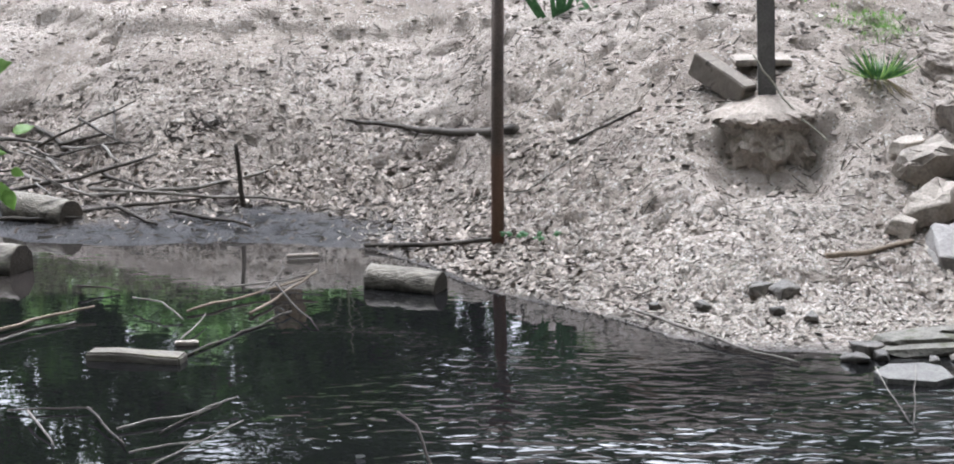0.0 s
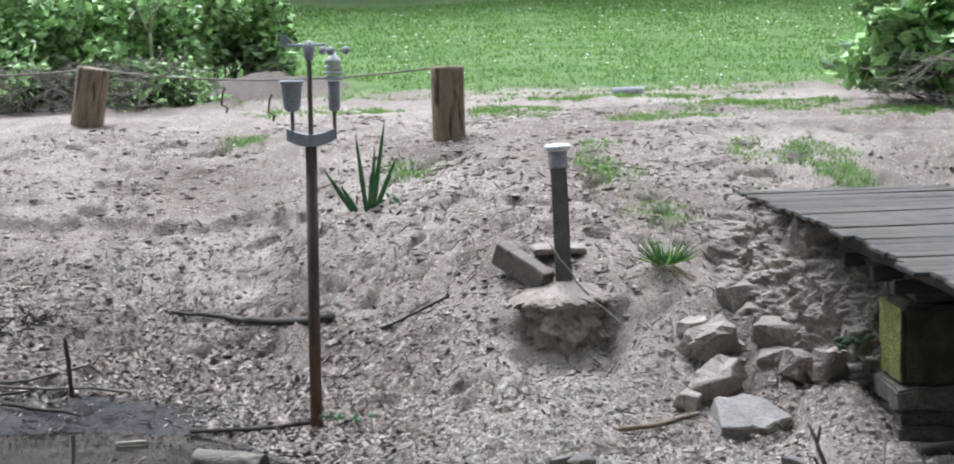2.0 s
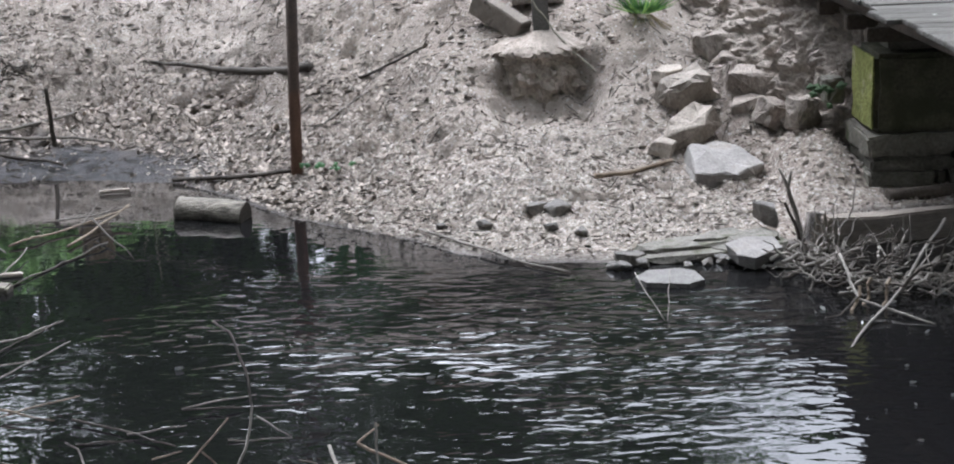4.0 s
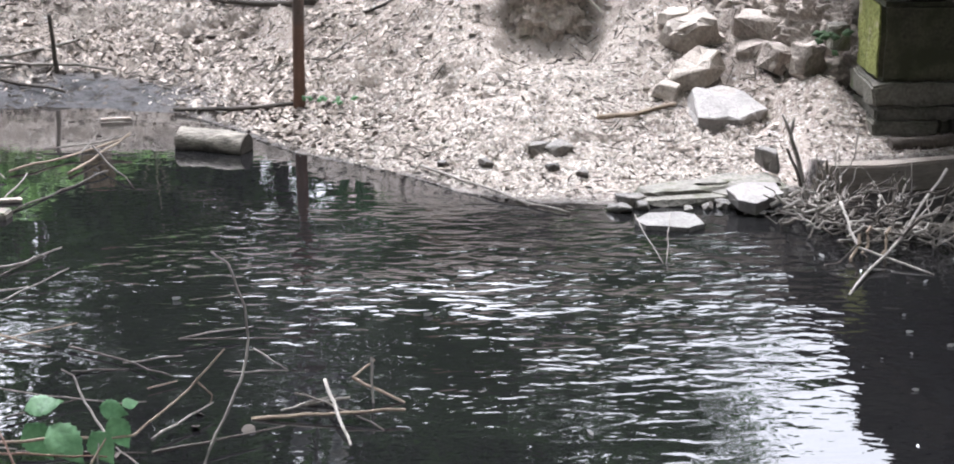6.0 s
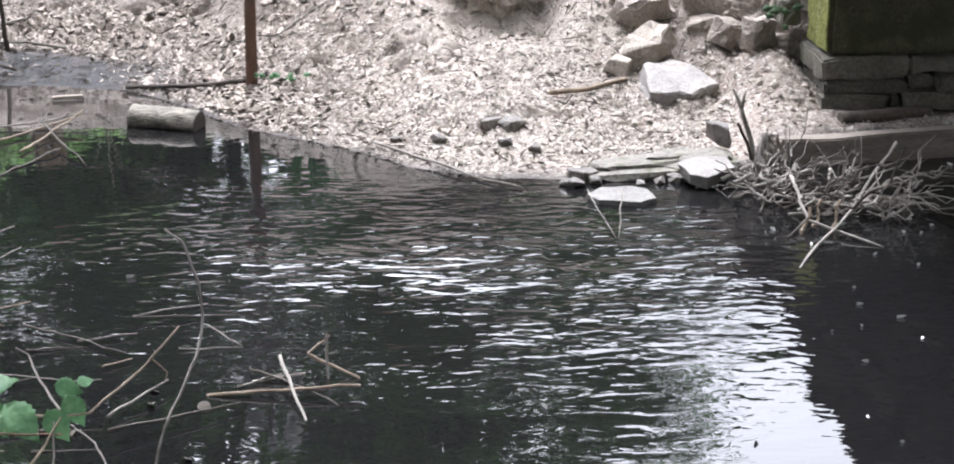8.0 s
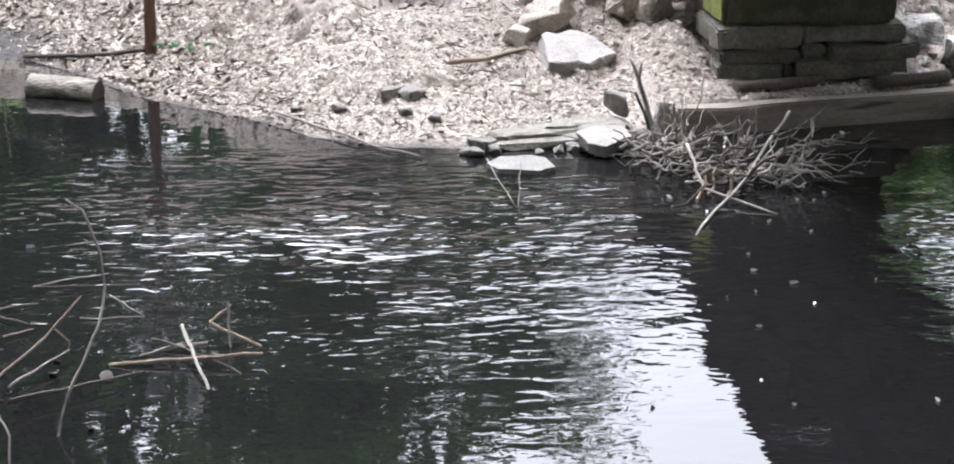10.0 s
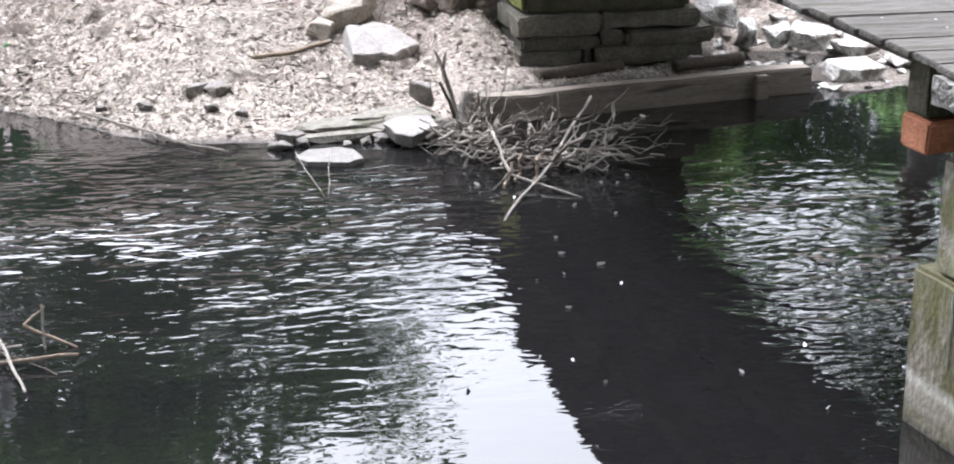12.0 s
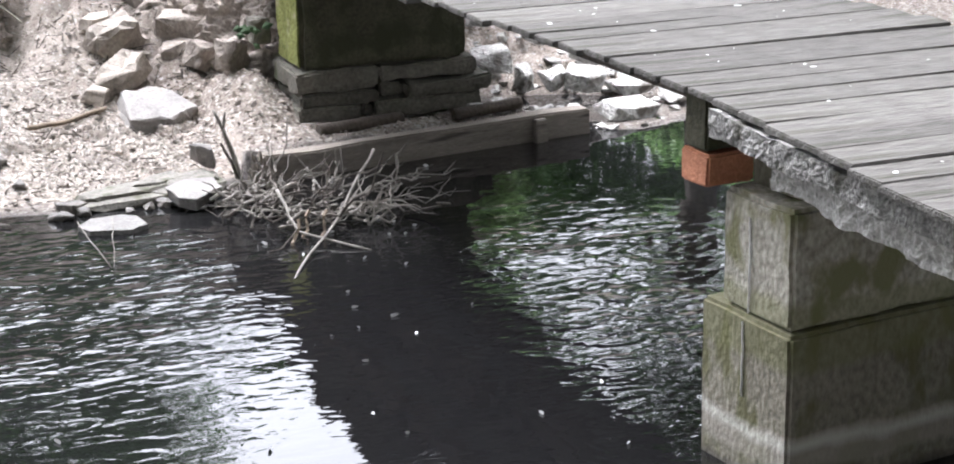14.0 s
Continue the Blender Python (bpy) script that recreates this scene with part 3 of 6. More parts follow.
def damp_shade_mask(x, y):
    """Dark soil with rotting litter, between the muddy edge and the dry slope; also painted shade by the bridge and
    among the slabs.
    """
    d = y - float(np.interp(x, SHORE_X, SHORE_Y))
    p = Vector((x, y, 0))
    left = max(0.0, min(1.0, (0.2 - x) / 1.6))
    k = left * max(0.0, min(1.0, 2.3 - d / 1.35 + 0.8 * noise.noise(p * 1.1))) + max(0.0, 0.9 * noise.noise(p * 0.9 + Vector((7, 3, 0))) + 0.5 * noise.noise(p * 3))
    # earth face tone, then painted shade by the bridge and among the slabs
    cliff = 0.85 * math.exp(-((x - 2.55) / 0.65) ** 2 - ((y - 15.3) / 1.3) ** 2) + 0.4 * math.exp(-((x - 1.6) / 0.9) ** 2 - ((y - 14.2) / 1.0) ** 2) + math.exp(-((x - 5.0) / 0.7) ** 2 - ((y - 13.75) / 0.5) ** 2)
    # tone of the mound, and darker ground under the shrubs
    mound = 3.0 * math.exp(-((x + 2.9) / 1.4) ** 2 - ((y - 27.0) / 1.3) ** 2) + 1.4 * math.exp(-((x + 5.9) / 2.6) ** 4 - ((y - 25.6) / 1.6) ** 4) + 1.3 * math.exp(-((x - 6.6) / 1.7) ** 4 - ((y - 22.8) / 1.9) ** 4)
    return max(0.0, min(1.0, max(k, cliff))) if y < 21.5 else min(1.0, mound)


def litter_mask(x, y):
    """Chips and dry leaves: thick on the beach, thinning out up the slope."""
    d = y - float(np.interp(x, SHORE_X, SHORE_Y))
    p = Vector((x, y, 0))
    k = 1.35 - max(0.0, d - 0.8) / 2.2 + 0.7 * noise.noise(p * 0.8 + Vector((1, 4, 0))) + 0.35 * noise.noise(p * 3)
    return max(0.12, min(1.0, k)) if y < 24 else 0.0


def spread(fine_lo, fine_hi, step, out_lo, out_hi):
    mid = list(np.arange(fine_lo, fine_hi + 1e-6, step))
    lo, hi, s = [], [], step
    v = fine_lo
    while v > out_lo:
        s *= 1.22
        v -= s
        lo.append(max(v, out_lo))
    s, v = step, fine_hi
    while v < out_hi:
        s *= 1.22
        v += s
        hi.append(min(v, out_hi))
    return lo[::-1] + mid + hi


GX, GY = spread(-6.0, 6.0, 0.042, -700, 700), spread(11.6, 21, 0.036, -700, 1500)
gverts = [(x, y, height(x, y)) for y in GY for x in GX]
w = len(GX)
gfaces = [(j * w + i, j * w + i + 1, (j + 1) * w + i + 1, (j + 1) * w + i) for j in range(len(GY) - 1) for i in range(w - 1)]
ground = sheet("ground", gverts, gfaces, EARTH, True)
for key, fn in (("grass", grass_mask), ("mud", mud_shade_mask), ("damp", damp_shade_mask), ("litter", litter_mask)):
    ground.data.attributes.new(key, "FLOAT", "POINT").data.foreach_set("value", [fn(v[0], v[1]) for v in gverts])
tagged(ground, "bare sandy pond bank rising to a green lawn", "ground", kind="structure")

water = sheet("water", [(-60, -3, 0), (60, -3, 0), (60, 40, 0), (-60, 40, 0)], [(0, 1, 2, 3)], WATER)
tagged(water, "dark rippled pond water with reflections", "water", kind="structure")


def on_ground(x, y, dz=0.0):
    return (x, y, height(x, y) + dz)

# ---- footbridge: deck boards, stringers, concrete span, two piers ----
EDGE_Y = [0.5, 5.0, 6.5, 7.0, 7.7, 8.55, 9.15, 10.2, 11.7, 14.4, 17.0]
EDGE_X = [3.17, 3.17, 3.19, 3.18, 3.1, 2.98, 2.9, 2.79, 2.73, 2.64, 2.36]
DECK_Y = [3.0, 7.5, 9.0, 10.5, 12.5, 17.0]
DECK_Z = [1.7, 1.7, 1.68, 1.62, 1.57, 1.53]
DECK_WIDE = 1.85


def deck_z(y):
    return float(np.interp(y, DECK_Y, DECK_Z))



def edge_x(y):
    return float(np.interp(y, EDGE_Y, EDGE_X))


footbridge = empty("footbridge", pose(0, 0, 0), "old timber footbridge with weathered grey plank deck", "bridge")
board_meshes = []
for k in range(6):
    bm = bmesh.new()
    box(bm, (0, -0.112, -0.03), (DECK_WIDE, 0.112, 0), 0.005, 0.005, k * 5, 2)
    me = bpy.data.meshes.new("deck_board")
    bm.to_mesh(me)
    bm.free()
    me.materials.append(DECK)
    board_meshes.append(me)
y, k = 16.95, 0
while y > 1.1:
    ob = new("deck_board", board_meshes[k % 6])
    ob.parent = footbridge
    if k % 2 == 0:
        shift = rnd.uniform(-0.045, 0.045) * (1.0 if y > 9.5 else 0.25)
    ob.matrix_basis = pose(edge_x(y) + shift + rnd.uniform(-0.006, 0.006), y, deck_z(y) + rnd.uniform(-0.008, 0.004), rnd.uniform(-0.6, 0.6), rnd.uniform(-0.3, 0.3), 3.2 + rnd.uniform(-0.5, 0.5))
    y -= 0.226 + ((0.02 if y > 7.7 else 0.008) if k % 2 else 0.005) + rnd.uniform(-0.001, 0.004)
    k += 1
# timber stringers on the bank side, concrete span on the near side
for off, lab in ((0.42, "dark timber stringer"), (0.98, ""), (1.55, "")):
    bm = bmesh.new()
    a, b = Vector((edge_x(16.6) + off, 16.6, 1.38)), Vector((edge_x(11.5) + off, 11.5, 1.45))
    box(bm, (-0.06, -(a - b).length / 2, -0.1), (0.06, (a - b).length / 2, 0.095), 0.008)
    part("stringer", bm, DARKWOOD, footbridge, lab, at=look((a + b) / 2, b) @ pose(0, 0, 0, -90, 0, 0))
for yj in (14.7, 13.9, 13.3):
    bm = bmesh.new()
    box(bm, (edge_x(yj) + 0.2, yj - 0.05, 1.2), (edge_x(yj) + 1.75, yj + 0.05, 1.3), 0.01, 0.01, int(yj * 7), 1)
    part("cross_joist", bm, DARKWOOD, footbridge)


def span_slab(name, y0, y1, off, wide, z0, z1, rough, seed, mat):
    """A rough concrete slab that follows the deck's edge."""
    q = bmesh.new()
    n = 260
    rings = []
    outline = [(0.0, i / 6) for i in range(7)] + [(0.2, 1), (1, 1), (1, 0), (0.5, 0), (0.2, 0), (0.08, 0)]
    k = len(outline)
    for i in range(n + 1):
        yy = y0 + (y1 - y0) * i / n
        xl, rise = float(np.interp(yy, [0.9, 3, 5, 6.75], [3.3, 3.285, 3.235, 3.165])) + off, deck_z(yy) - 1.7
        ring = []
        for u, v in outline:
            p = Vector((xl + u * wide, yy, rise + z0 + (z1 - z0) * v + 0.02 * noise.noise(Vector((yy * 2.2, v * 3, seed)))))
            s = noise.noise(p * 5 + Vector((seed, 0, 0))) + 0.7 * noise.noise(p * 15) + 0.5 * noise.noise(p * 38)
            p += Vector((s * rough, 0, noise.noise(p * 7 + Vector((0, seed, 3))) * rough * 0.8))
            ring.append(q.verts.new(p))
        rings.append(ring)
    for r, s in zip(rings, rings[1:]):
        for j in range(k):
            q.faces.new((r[j], r[(j + 1) % k], s[(j + 1) % k], s[j]))
    q.faces.new(rings[0])
    q.faces.new(rings[-1][::-1])
    return part(name, q, mat, footbridge, "rough pitted concrete span")


span_slab("concrete_slab", 6.74, 0.9, 0.0, 1.9, 1.553, 1.652, 0.017, 1, CONCRETE)
span_slab("concrete_haunch", 6.3, 0.9, 0.055, 1.7, 1.425, 1.562, 0.024, 5, PALECONCRETE)
for off in (0.5, 1.2):
    bm = bmesh.new()
    a, b = Vector((edge_x(11.6) + off, 11.6, 1.5)), Vector((edge_x(6.6) + off, 6.6, 1.56))
    box(bm, (-0.07, -(a - b).length / 2, -0.08), (0.07, (a - b).length / 2, 0.075), 0.008)
    part("stringer", bm, DARKWOOD, footbridge, at=look((a + b) / 2, b) @ pose(0, 0, 0, -90, 0, 0))

BRIDGE_TURN = 5.0
near_pier = empty("near_pier", pose(3.43, 6.5, 0, 0, 0, BRIDGE_TURN + 5), "stone bridge pier of two large mossy blocks in water", "pier")
bm = bmesh.new()
box(bm, (0.0, 0.0, -0.7), (1.75, 0.64, 0.727), 0.018, 0.008, 3, 7)
part("lower_block", bm, PIERSTONE, near_pier, "grey-green stone block with a pale waterline")
bm = bmesh.new()
box(bm, (0.022, 0.03, 0.73), (1.7, 0.52, 1.25), 0.02, 0.01, 8, 10)
part("upper_block", bm, UPPERSTONE, near_pier, "pitted pale grey stone block")
# lime that has run down the face that looks upstream
for y0, z0, z1, w_, x0 in ((0.31, 0.74, 1.16, 0.009, 0.012), (0.32, 0.36, 0.7, 0.007, -0.009)):
    bm = bmesh.new()
    rows = []
    for i in range(25):
        f = i / 24
        c = y0 + 0.012 * noise.noise(Vector((f * 4, y0 * 9, 1)))
        hw = w_ * (0.45 + 0.55 * abs(noise.noise(Vector((f * 9, 2, y0))))) * (1 - 0.5 * f)
        rows.append([bm.verts.new((x0 + dx, c + dy * hw, z1 + (z0 - z1) * f)) for dy, dx in ((-1, 0.006), (-0.4, -0.002), (0.4, -0.002), (1, 0.006))])
    for ra, rb in zip(rows, rows[1:]):
        for j in range(3):
            bm.faces.new((ra[j], ra[j + 1], rb[j + 1], rb[j]))
    part("lime_streak", bm, SHED, near_pier, "pale lime streak run down the stone")
bm = bmesh.new()
box(bm, (-0.075, 0.5, 1.255), (0.17, 0.7, 1.4), 0.012, 0.006, 2, 2)
part("brick", bm, BRICK, near_pier, "orange brick block")
bm = bmesh.new()
box(bm, (-0.06, 0.53, 1.405), (0.14, 0.7, 1.65), 0.012, 0.006, 4, 2)
part("packing_stone", bm, MOSSY, near_pier)
bm = bmesh.new()
box(bm, (0.16, 0.12, 1.24), (1.6, 0.5, 1.5), 0.012, 0.006, 4, 2)
part("bearing_stone", bm, PIERSTONE, near_pier)

far_pier = empty("far_pier", pose(2.93, 13.2, 0, 0, 0, BRIDGE_TURN - 3), "stone bridge pier with mossy block on dark stone courses", "pier")
bm = bmesh.new()
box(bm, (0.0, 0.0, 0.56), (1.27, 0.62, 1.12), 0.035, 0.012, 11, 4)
part("upper_block", bm, MOSSY, far_pier, "large mossy sandstone block with deck shade in its dark colour")
# moss on the left face; its pale tone also carries that side's light
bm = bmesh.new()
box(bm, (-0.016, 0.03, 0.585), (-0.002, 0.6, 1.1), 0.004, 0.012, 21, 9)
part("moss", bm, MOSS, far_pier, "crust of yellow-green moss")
for i, (x0, x1, z0, z1, out) in enumerate(((-0.06, 0.57, 0.4, 0.555, 0.05), (0.58, 1.33, 0.44, 0.557, 0.05), (-0.03, 0.56, 0.305, 0.394, 0.06), (0.57, 0.76, 0.33, 0.43, 0.02), (0.77, 1.42, 0.33, 0.435, 0.13), (-0.04, 0.42, 0.19, 0.298, 0.08), (0.43, 0.51, 0.18, 0.29, 0.03), (0.52, 1.36, 0.19, 0.322, 0.1), (-0.1, 0.6, 0.03, 0.182, 0.1), (0.62, 1.4, 0.03, 0.182, 0.12), (-0.2, 0.6, -0.12, 0.02, 0.15), (0.62, 1.45, -0.12, 0.02, 0.15))):
    bm = bmesh.new()
    box(bm, (x0, -out, z0), (x1, 0.66, z1), 0.016, 0.035, i * 9, 4)
    part("course_stone", bm, COURSE, far_pier)
bm = bmesh.new()
box(bm, (0.12, 0.14, 1.125), (1.2, 0.5, 1.27), 0.02, 0.015, 6, 3)
part("bearing_stone", bm, COURSE, far_pier)

shore_beam = empty("shore_beam", pose(2.44, 12.3, 0.095, 0, 0, 11.0), "weathered timber beam along the waterline under the bridge", "beam")
bm = bmesh.new()
box(bm, (0.0, 0.0, -0.12), (2.62, 0.14, 0.095), 0.012, 0.016, 3, 6)
part("timber", bm, BEAM, shore_beam)
bm = bmesh.new()
box(bm, (2.12, -0.06, -0.3), (2.22, -0.003, 0.08), 0.008, 0.008, 5, 1)
part("peg", bm, BEAM, shore_beam)
for lean, r0, top, px, lab in ((-3, 0.04, 0.16, -0.075, "broken pale stump at the beam's end"), (4, 0.03, 0.1, -0.02, "")):
    bm = bmesh.new()
    for k in range(5):
        a = k * 1.26
        tube(bm, crooked((px + r0 * 0.6 * math.cos(a), -0.05 + r0 * 0.6 * math.sin(a), -0.4), (px + lean * 0.004 + r0 * math.cos(a), -0.05 + r0 * math.sin(a), top - 0.06 * (k % 3)), 0.03, 5, k), [r0 * 0.75, r0 * 0.75, r0 * 0.7, r0 * 0.65, r0 * 0.55, r0 * 0.15], 6)
    part("end_post", bm, BEAM, shore_beam, lab)

# ---- measuring posts, fence posts, bank things ----


def weather_station():
    """Rusty pole with a small bar that carries a rain cup, a wind vane and a cup anemometer."""
    x, y, z = on_ground(-1.24, 14.6)
    top = 2.24
    st = empty("weather_station", pose(x, y, 0, 0, 0.9, 0), "small grey weather station on a rusty steel pole", "weather station")
    bm = bmesh.new()
    tube(bm, [(0, 0, z - 0.3), (0.0, 0, 0.8), (0.01, 0, top)], [0.047, 0.045, 0.043], 12)
    part("pole", bm, RUST, st, "dark rusty steel pole", True)
    bm = bmesh.new()
    n = 12
    rows = []
    for i in range(n + 1):
        u = -0.18 + 0.36 * i / n
        zz = top + 0.04 + 1.6 * u * u
        rows.append([bm.verts.new((u + 0.01, dy, zz + dz)) for dy, dz in ((-0.04, -0.045), (-0.04, 0.045), (0.04, 0.045), (0.04, -0.045))])
    for a, b in zip(rows, rows[1:]):
        for j in range(4):
            bm.faces.new((a[j], a[(j + 1) % 4], b[(j + 1) % 4], b[j]))
    bm.faces.new(rows[0])
    bm.faces.new(rows[-1][::-1])
    part("crossbar", bm, ZINC, st, "curved light grey crossbar")
    for name, u, h in (("rod", -0.125, top + 0.28), ("rod", 0.01, top + 0.68), ("rod", 0.19, top + 0.28)):
        bm = bmesh.new()
        tube(bm, [(u, 0, top + 0.05), (u, 0, h)], 0.014 if u != 0.01 else 0.018, 8)
        part(name, bm, GREYPOLE, st)
    bm = bmesh.new()
    c = top + 0.26
    lathe(bm, [(0.035, c), (0.06, c + 0.02), (0.068, c + 0.06), (0.078, c + 0.2), (0.095, c + 0.215), (0.095, c + 0.23), (0.08, c + 0.228), (0.066, c + 0.08)], 20, (-0.125, 0, 0))
    part("rain_cup", bm, ZINC, st, "grey rain gauge cup", True)
    bm = bmesh.new()
    c = top + 0.26
    lathe(bm, [(0.03, c), (0.042, c + 0.02), (0.046, c + 0.22)], 16, (0.19, 0, 0))
    an = part("sensor_tube", bm, ZINC, st, "grey sensor tube", True)
    for i, r in enumerate((0.076, 0.078, 0.07)):
        bm = bmesh.new()
        zz = c + 0.23 + i * 0.042
        lathe(bm, [(0.045, zz), (r, zz + 0.004), (r - 0.006, zz + 0.022), (0.05, zz + 0.034)], 18, (0.19, 0, 0))
        part("louvre", bm, WHITE, an, "", True)
    bm = bmesh.new()
    lathe(bm, [(0.064, c + 0.355), (0.055, c + 0.385), (0.03, c + 0.41), (0.015, c + 0.44)], 16, (0.19, 0, 0))
    part("dome", bm, WHITE, an, "", True)
    for a in (0.4, 2.5, 4.6):
        bm = bmesh.new()
        p = Vector((0.19 + 0.1 * math.cos(a), 0.1 * math.sin(a), c + 0.45))
        tube(bm, [(0.19, 0, c + 0.45), p], 0.006, 6)
        q = bmesh.new()
        bmesh.ops.create_uvsphere(q, u_segments=10, v_segments=6, radius=0.033)
        join(bm, q, Matrix.Translation(p))
        part("wind_cup", bm, ZINC, an, "", True)
    bm = bmesh.new()
    c = top + 0.64
    lathe(bm, [(0.03, c), (0.042, c + 0.05), (0.046, c + 0.1), (0.03, c + 0.13), (0.012, c + 0.15)], 16, (0.01, 0, 0))
    hub = part("vane_hub", bm, ZINC, st, "", True)
    bm = bmesh.new()
    tube(bm, [(-0.15, 0.02, c + 0.11), (0.14, -0.02, c + 0.115)], 0.012, 8)
    q = bmesh.new()
    pts = [(-0.21, 0.2), (-0.17, 0.19), (-0.1, 0.12), (-0.14, 0.1), (-0.2, 0.1)]
    lo = [q.verts.new((px, 0.024, c + pz)) for px, pz in pts]
    hi = [q.verts.new((px, 0.018, c + pz)) for px, pz in pts]
    q.faces.new(lo)
    q.faces.new(hi[::-1])
    for i in range(5):
        q.faces.new((lo[i], hi[i], hi[(i + 1) % 5], lo[(i + 1) % 5]))
    join(bm, q)
    part("vane", bm, ZINC, hub, "grey wind vane with tail fin")


weather_station()


def measuring_post():
    """Dark post with a pale cap on a washed-out concrete foot."""
    x, y = 0.73, 15.76
    z = 0.995
    po = empty("measuring_post", pose(x, y, z, 0, -1.5, 0), "dark grey square post with white cap on the bank", "post")
    bm = bmesh.new()
    box(bm, (-0.065, -0.065, -0.4), (0.065, 0.065, 0.93), 0.012, 0.006, 2, 3)
    part("shaft", bm, GREYPOLE, po)
    bm = bmesh.new()
    lathe(bm, [(0.075, 0.92), (0.08, 0.93), (0.08, 1.05), (0.07, 1.055)], 18)
    part("collar", bm, ZINC, po, "pale grey collar", True)
    bm = bmesh.new()
    lathe(bm, [(0.08, 1.055), (0.105, 1.065), (0.11, 1.09), (0.1, 1.105)], 18)
    part("cap", bm, WHITE, po, "white round cap", True)
    bm = bmesh.new()
    n, rings = 96, []
    for r0, h, rough in ((0.0, 0.0, 0.0), (0.12, -0.015, 0.015), (0.24, -0.045, 0.02), (0.34, -0.075, 0.03), (0.4, -0.1, 0.035), (0.43, -0.12, 0.035), (0.437, -0.135, 0.04), (0.437, -0.155, 0.045), (0.435, -0.18, 0.05), (0.435, -0.21, 0.05), (0.435, -0.24, 0.055), (0.435, -0.28, 0.055), (0.437, -0.32, 0.055), (0.44, -0.36, 0.06), (0.44, -0.41, 0.06), (0.445, -0.46, 0.06), (0.45, -0.52, 0.06), (0.46, -0.6, 0.06), (0.47, -0.75, 0.06), (0.47, -0.95, 0.05)):
        ring = []
        for k in range(n):
            a = k * math.tau / n
            q = Vector((math.cos(a), math.sin(a), h * 3))
            s = 1 + rough / 0.4 * (0.8 * noise.noise(q * 2.2) + 0.8 * noise.noise(q * 6) + 0.7 * noise.noise(q * 13) + 0.5 * noise.noise(q * 27))
            px, py = r0 * s * math.cos(a) * 1.06 + 0.0, r0 * s * math.sin(a) - 0.08
            ring.append(bm.verts.new((px, py, h + rough * 0.5 * noise.noise(q * 5 + Vector((3, 0, 0))))))
        rings.append(ring)
    for a, b in zip(rings, rings[1:]):
        for k in range(n):
            bm.faces.new((a[k], a[(k + 1) % n], b[(k + 1) % n], b[k]))
    bmesh.ops.remove_doubles(bm, verts=bm.verts, dist=1e-5)
    part("foot", bm, PLUG, po, "washed-out round foot of earth-caked concrete")
    bm = bmesh.new()
    tube(bm, crooked((-0.1, -0.09, 0.3), (0.1, -0.3, 0.0), 0.05, 6, 3) + crooked((0.12, -0.32, -0.02), (0.4, -0.62, -0.28), 0.05, 5, 4), 0.008, 5)
    part("cable", bm, ROPE, po, "thin loose cable")


measuring_post()


def fence_post(x, y, tall, radius, lean, turn):
    z = height(x, y)
    po = empty("fence_post", pose(x, y, z, 0, lean, turn), "thick weathered round wooden fence post on sand", "post", "fence posts")
    bm = bmesh.new()
    n, rings = 18, []
    for h in (-0.3, 0.0, 0.2, 0.45, tall - 0.02, tall):
        rr = radius * (1.0 - 0.02 * h) * (0.93 if h == tall else 1)
        ring = []
        for k in range(n):
            a = k * math.tau / n
            s = 1 + 0.06 * noise.noise(Vector((math.cos(a) * 2 + x, math.sin(a) * 2, h * 0.8)))
            ring.append(bm.verts.new((rr * s * math.cos(a), rr * s * math.sin(a), h)))
        rings.append(ring)
    for a, b in zip(rings, rings[1:]):
        for k in range(n):
            bm.faces.new((a[k], a[(k + 1) % n], b[(k + 1) % n], b[k]))
    bm.faces.new(rings[-1])
    part("timber", bm, POST, po)
    return po


fence_post(-0.21, 19.3, 0.69, 0.165, 0, 0)
fence_post(-4.42, 22.4, 0.66, 0.19, 10, 0)

bm = bmesh.new()
a, b = Vector((-4.27, 22.4, height(-4.42, 22.4) + 0.63)), Vector((-0.21, 19.3, height(-0.21, 19.3) + 0.69))
pts = [a.lerp(b, i / 16) - Vector((0, 0, 0.13 * 4 * (i / 16) * (1 - i / 16))) for i in range(17)]
tube(bm, pts, 0.011, 6)
a2 = Vector((-9.5, 25.5, 2.6))
tube(bm, [a2.lerp(a, i / 8) - Vector((0, 0, 0.1 * 4 * (i / 8) * (1 - i / 8))) for i in range(9)], 0.013, 6)
tagged(part("fence_rope", bm, ROPE), "grey rope slung between the wooden posts", "rope")
for x, y in ((-2.9, 22.9), (-2.28, 22.2)):
    bm = bmesh.new()
    z = height(x, y)
    tube(bm, [(x, y, z - 0.1), (x + 0.05, y, z + 0.06), (x - 0.02, y, z + 0.1), (x, y, z + 0.24), (x + 0.03, y, z + 0.3)], 0.014, 6)
    tagged(part("iron_hook", bm, RUST), "bent thin iron hook stuck in the sand", "hook")


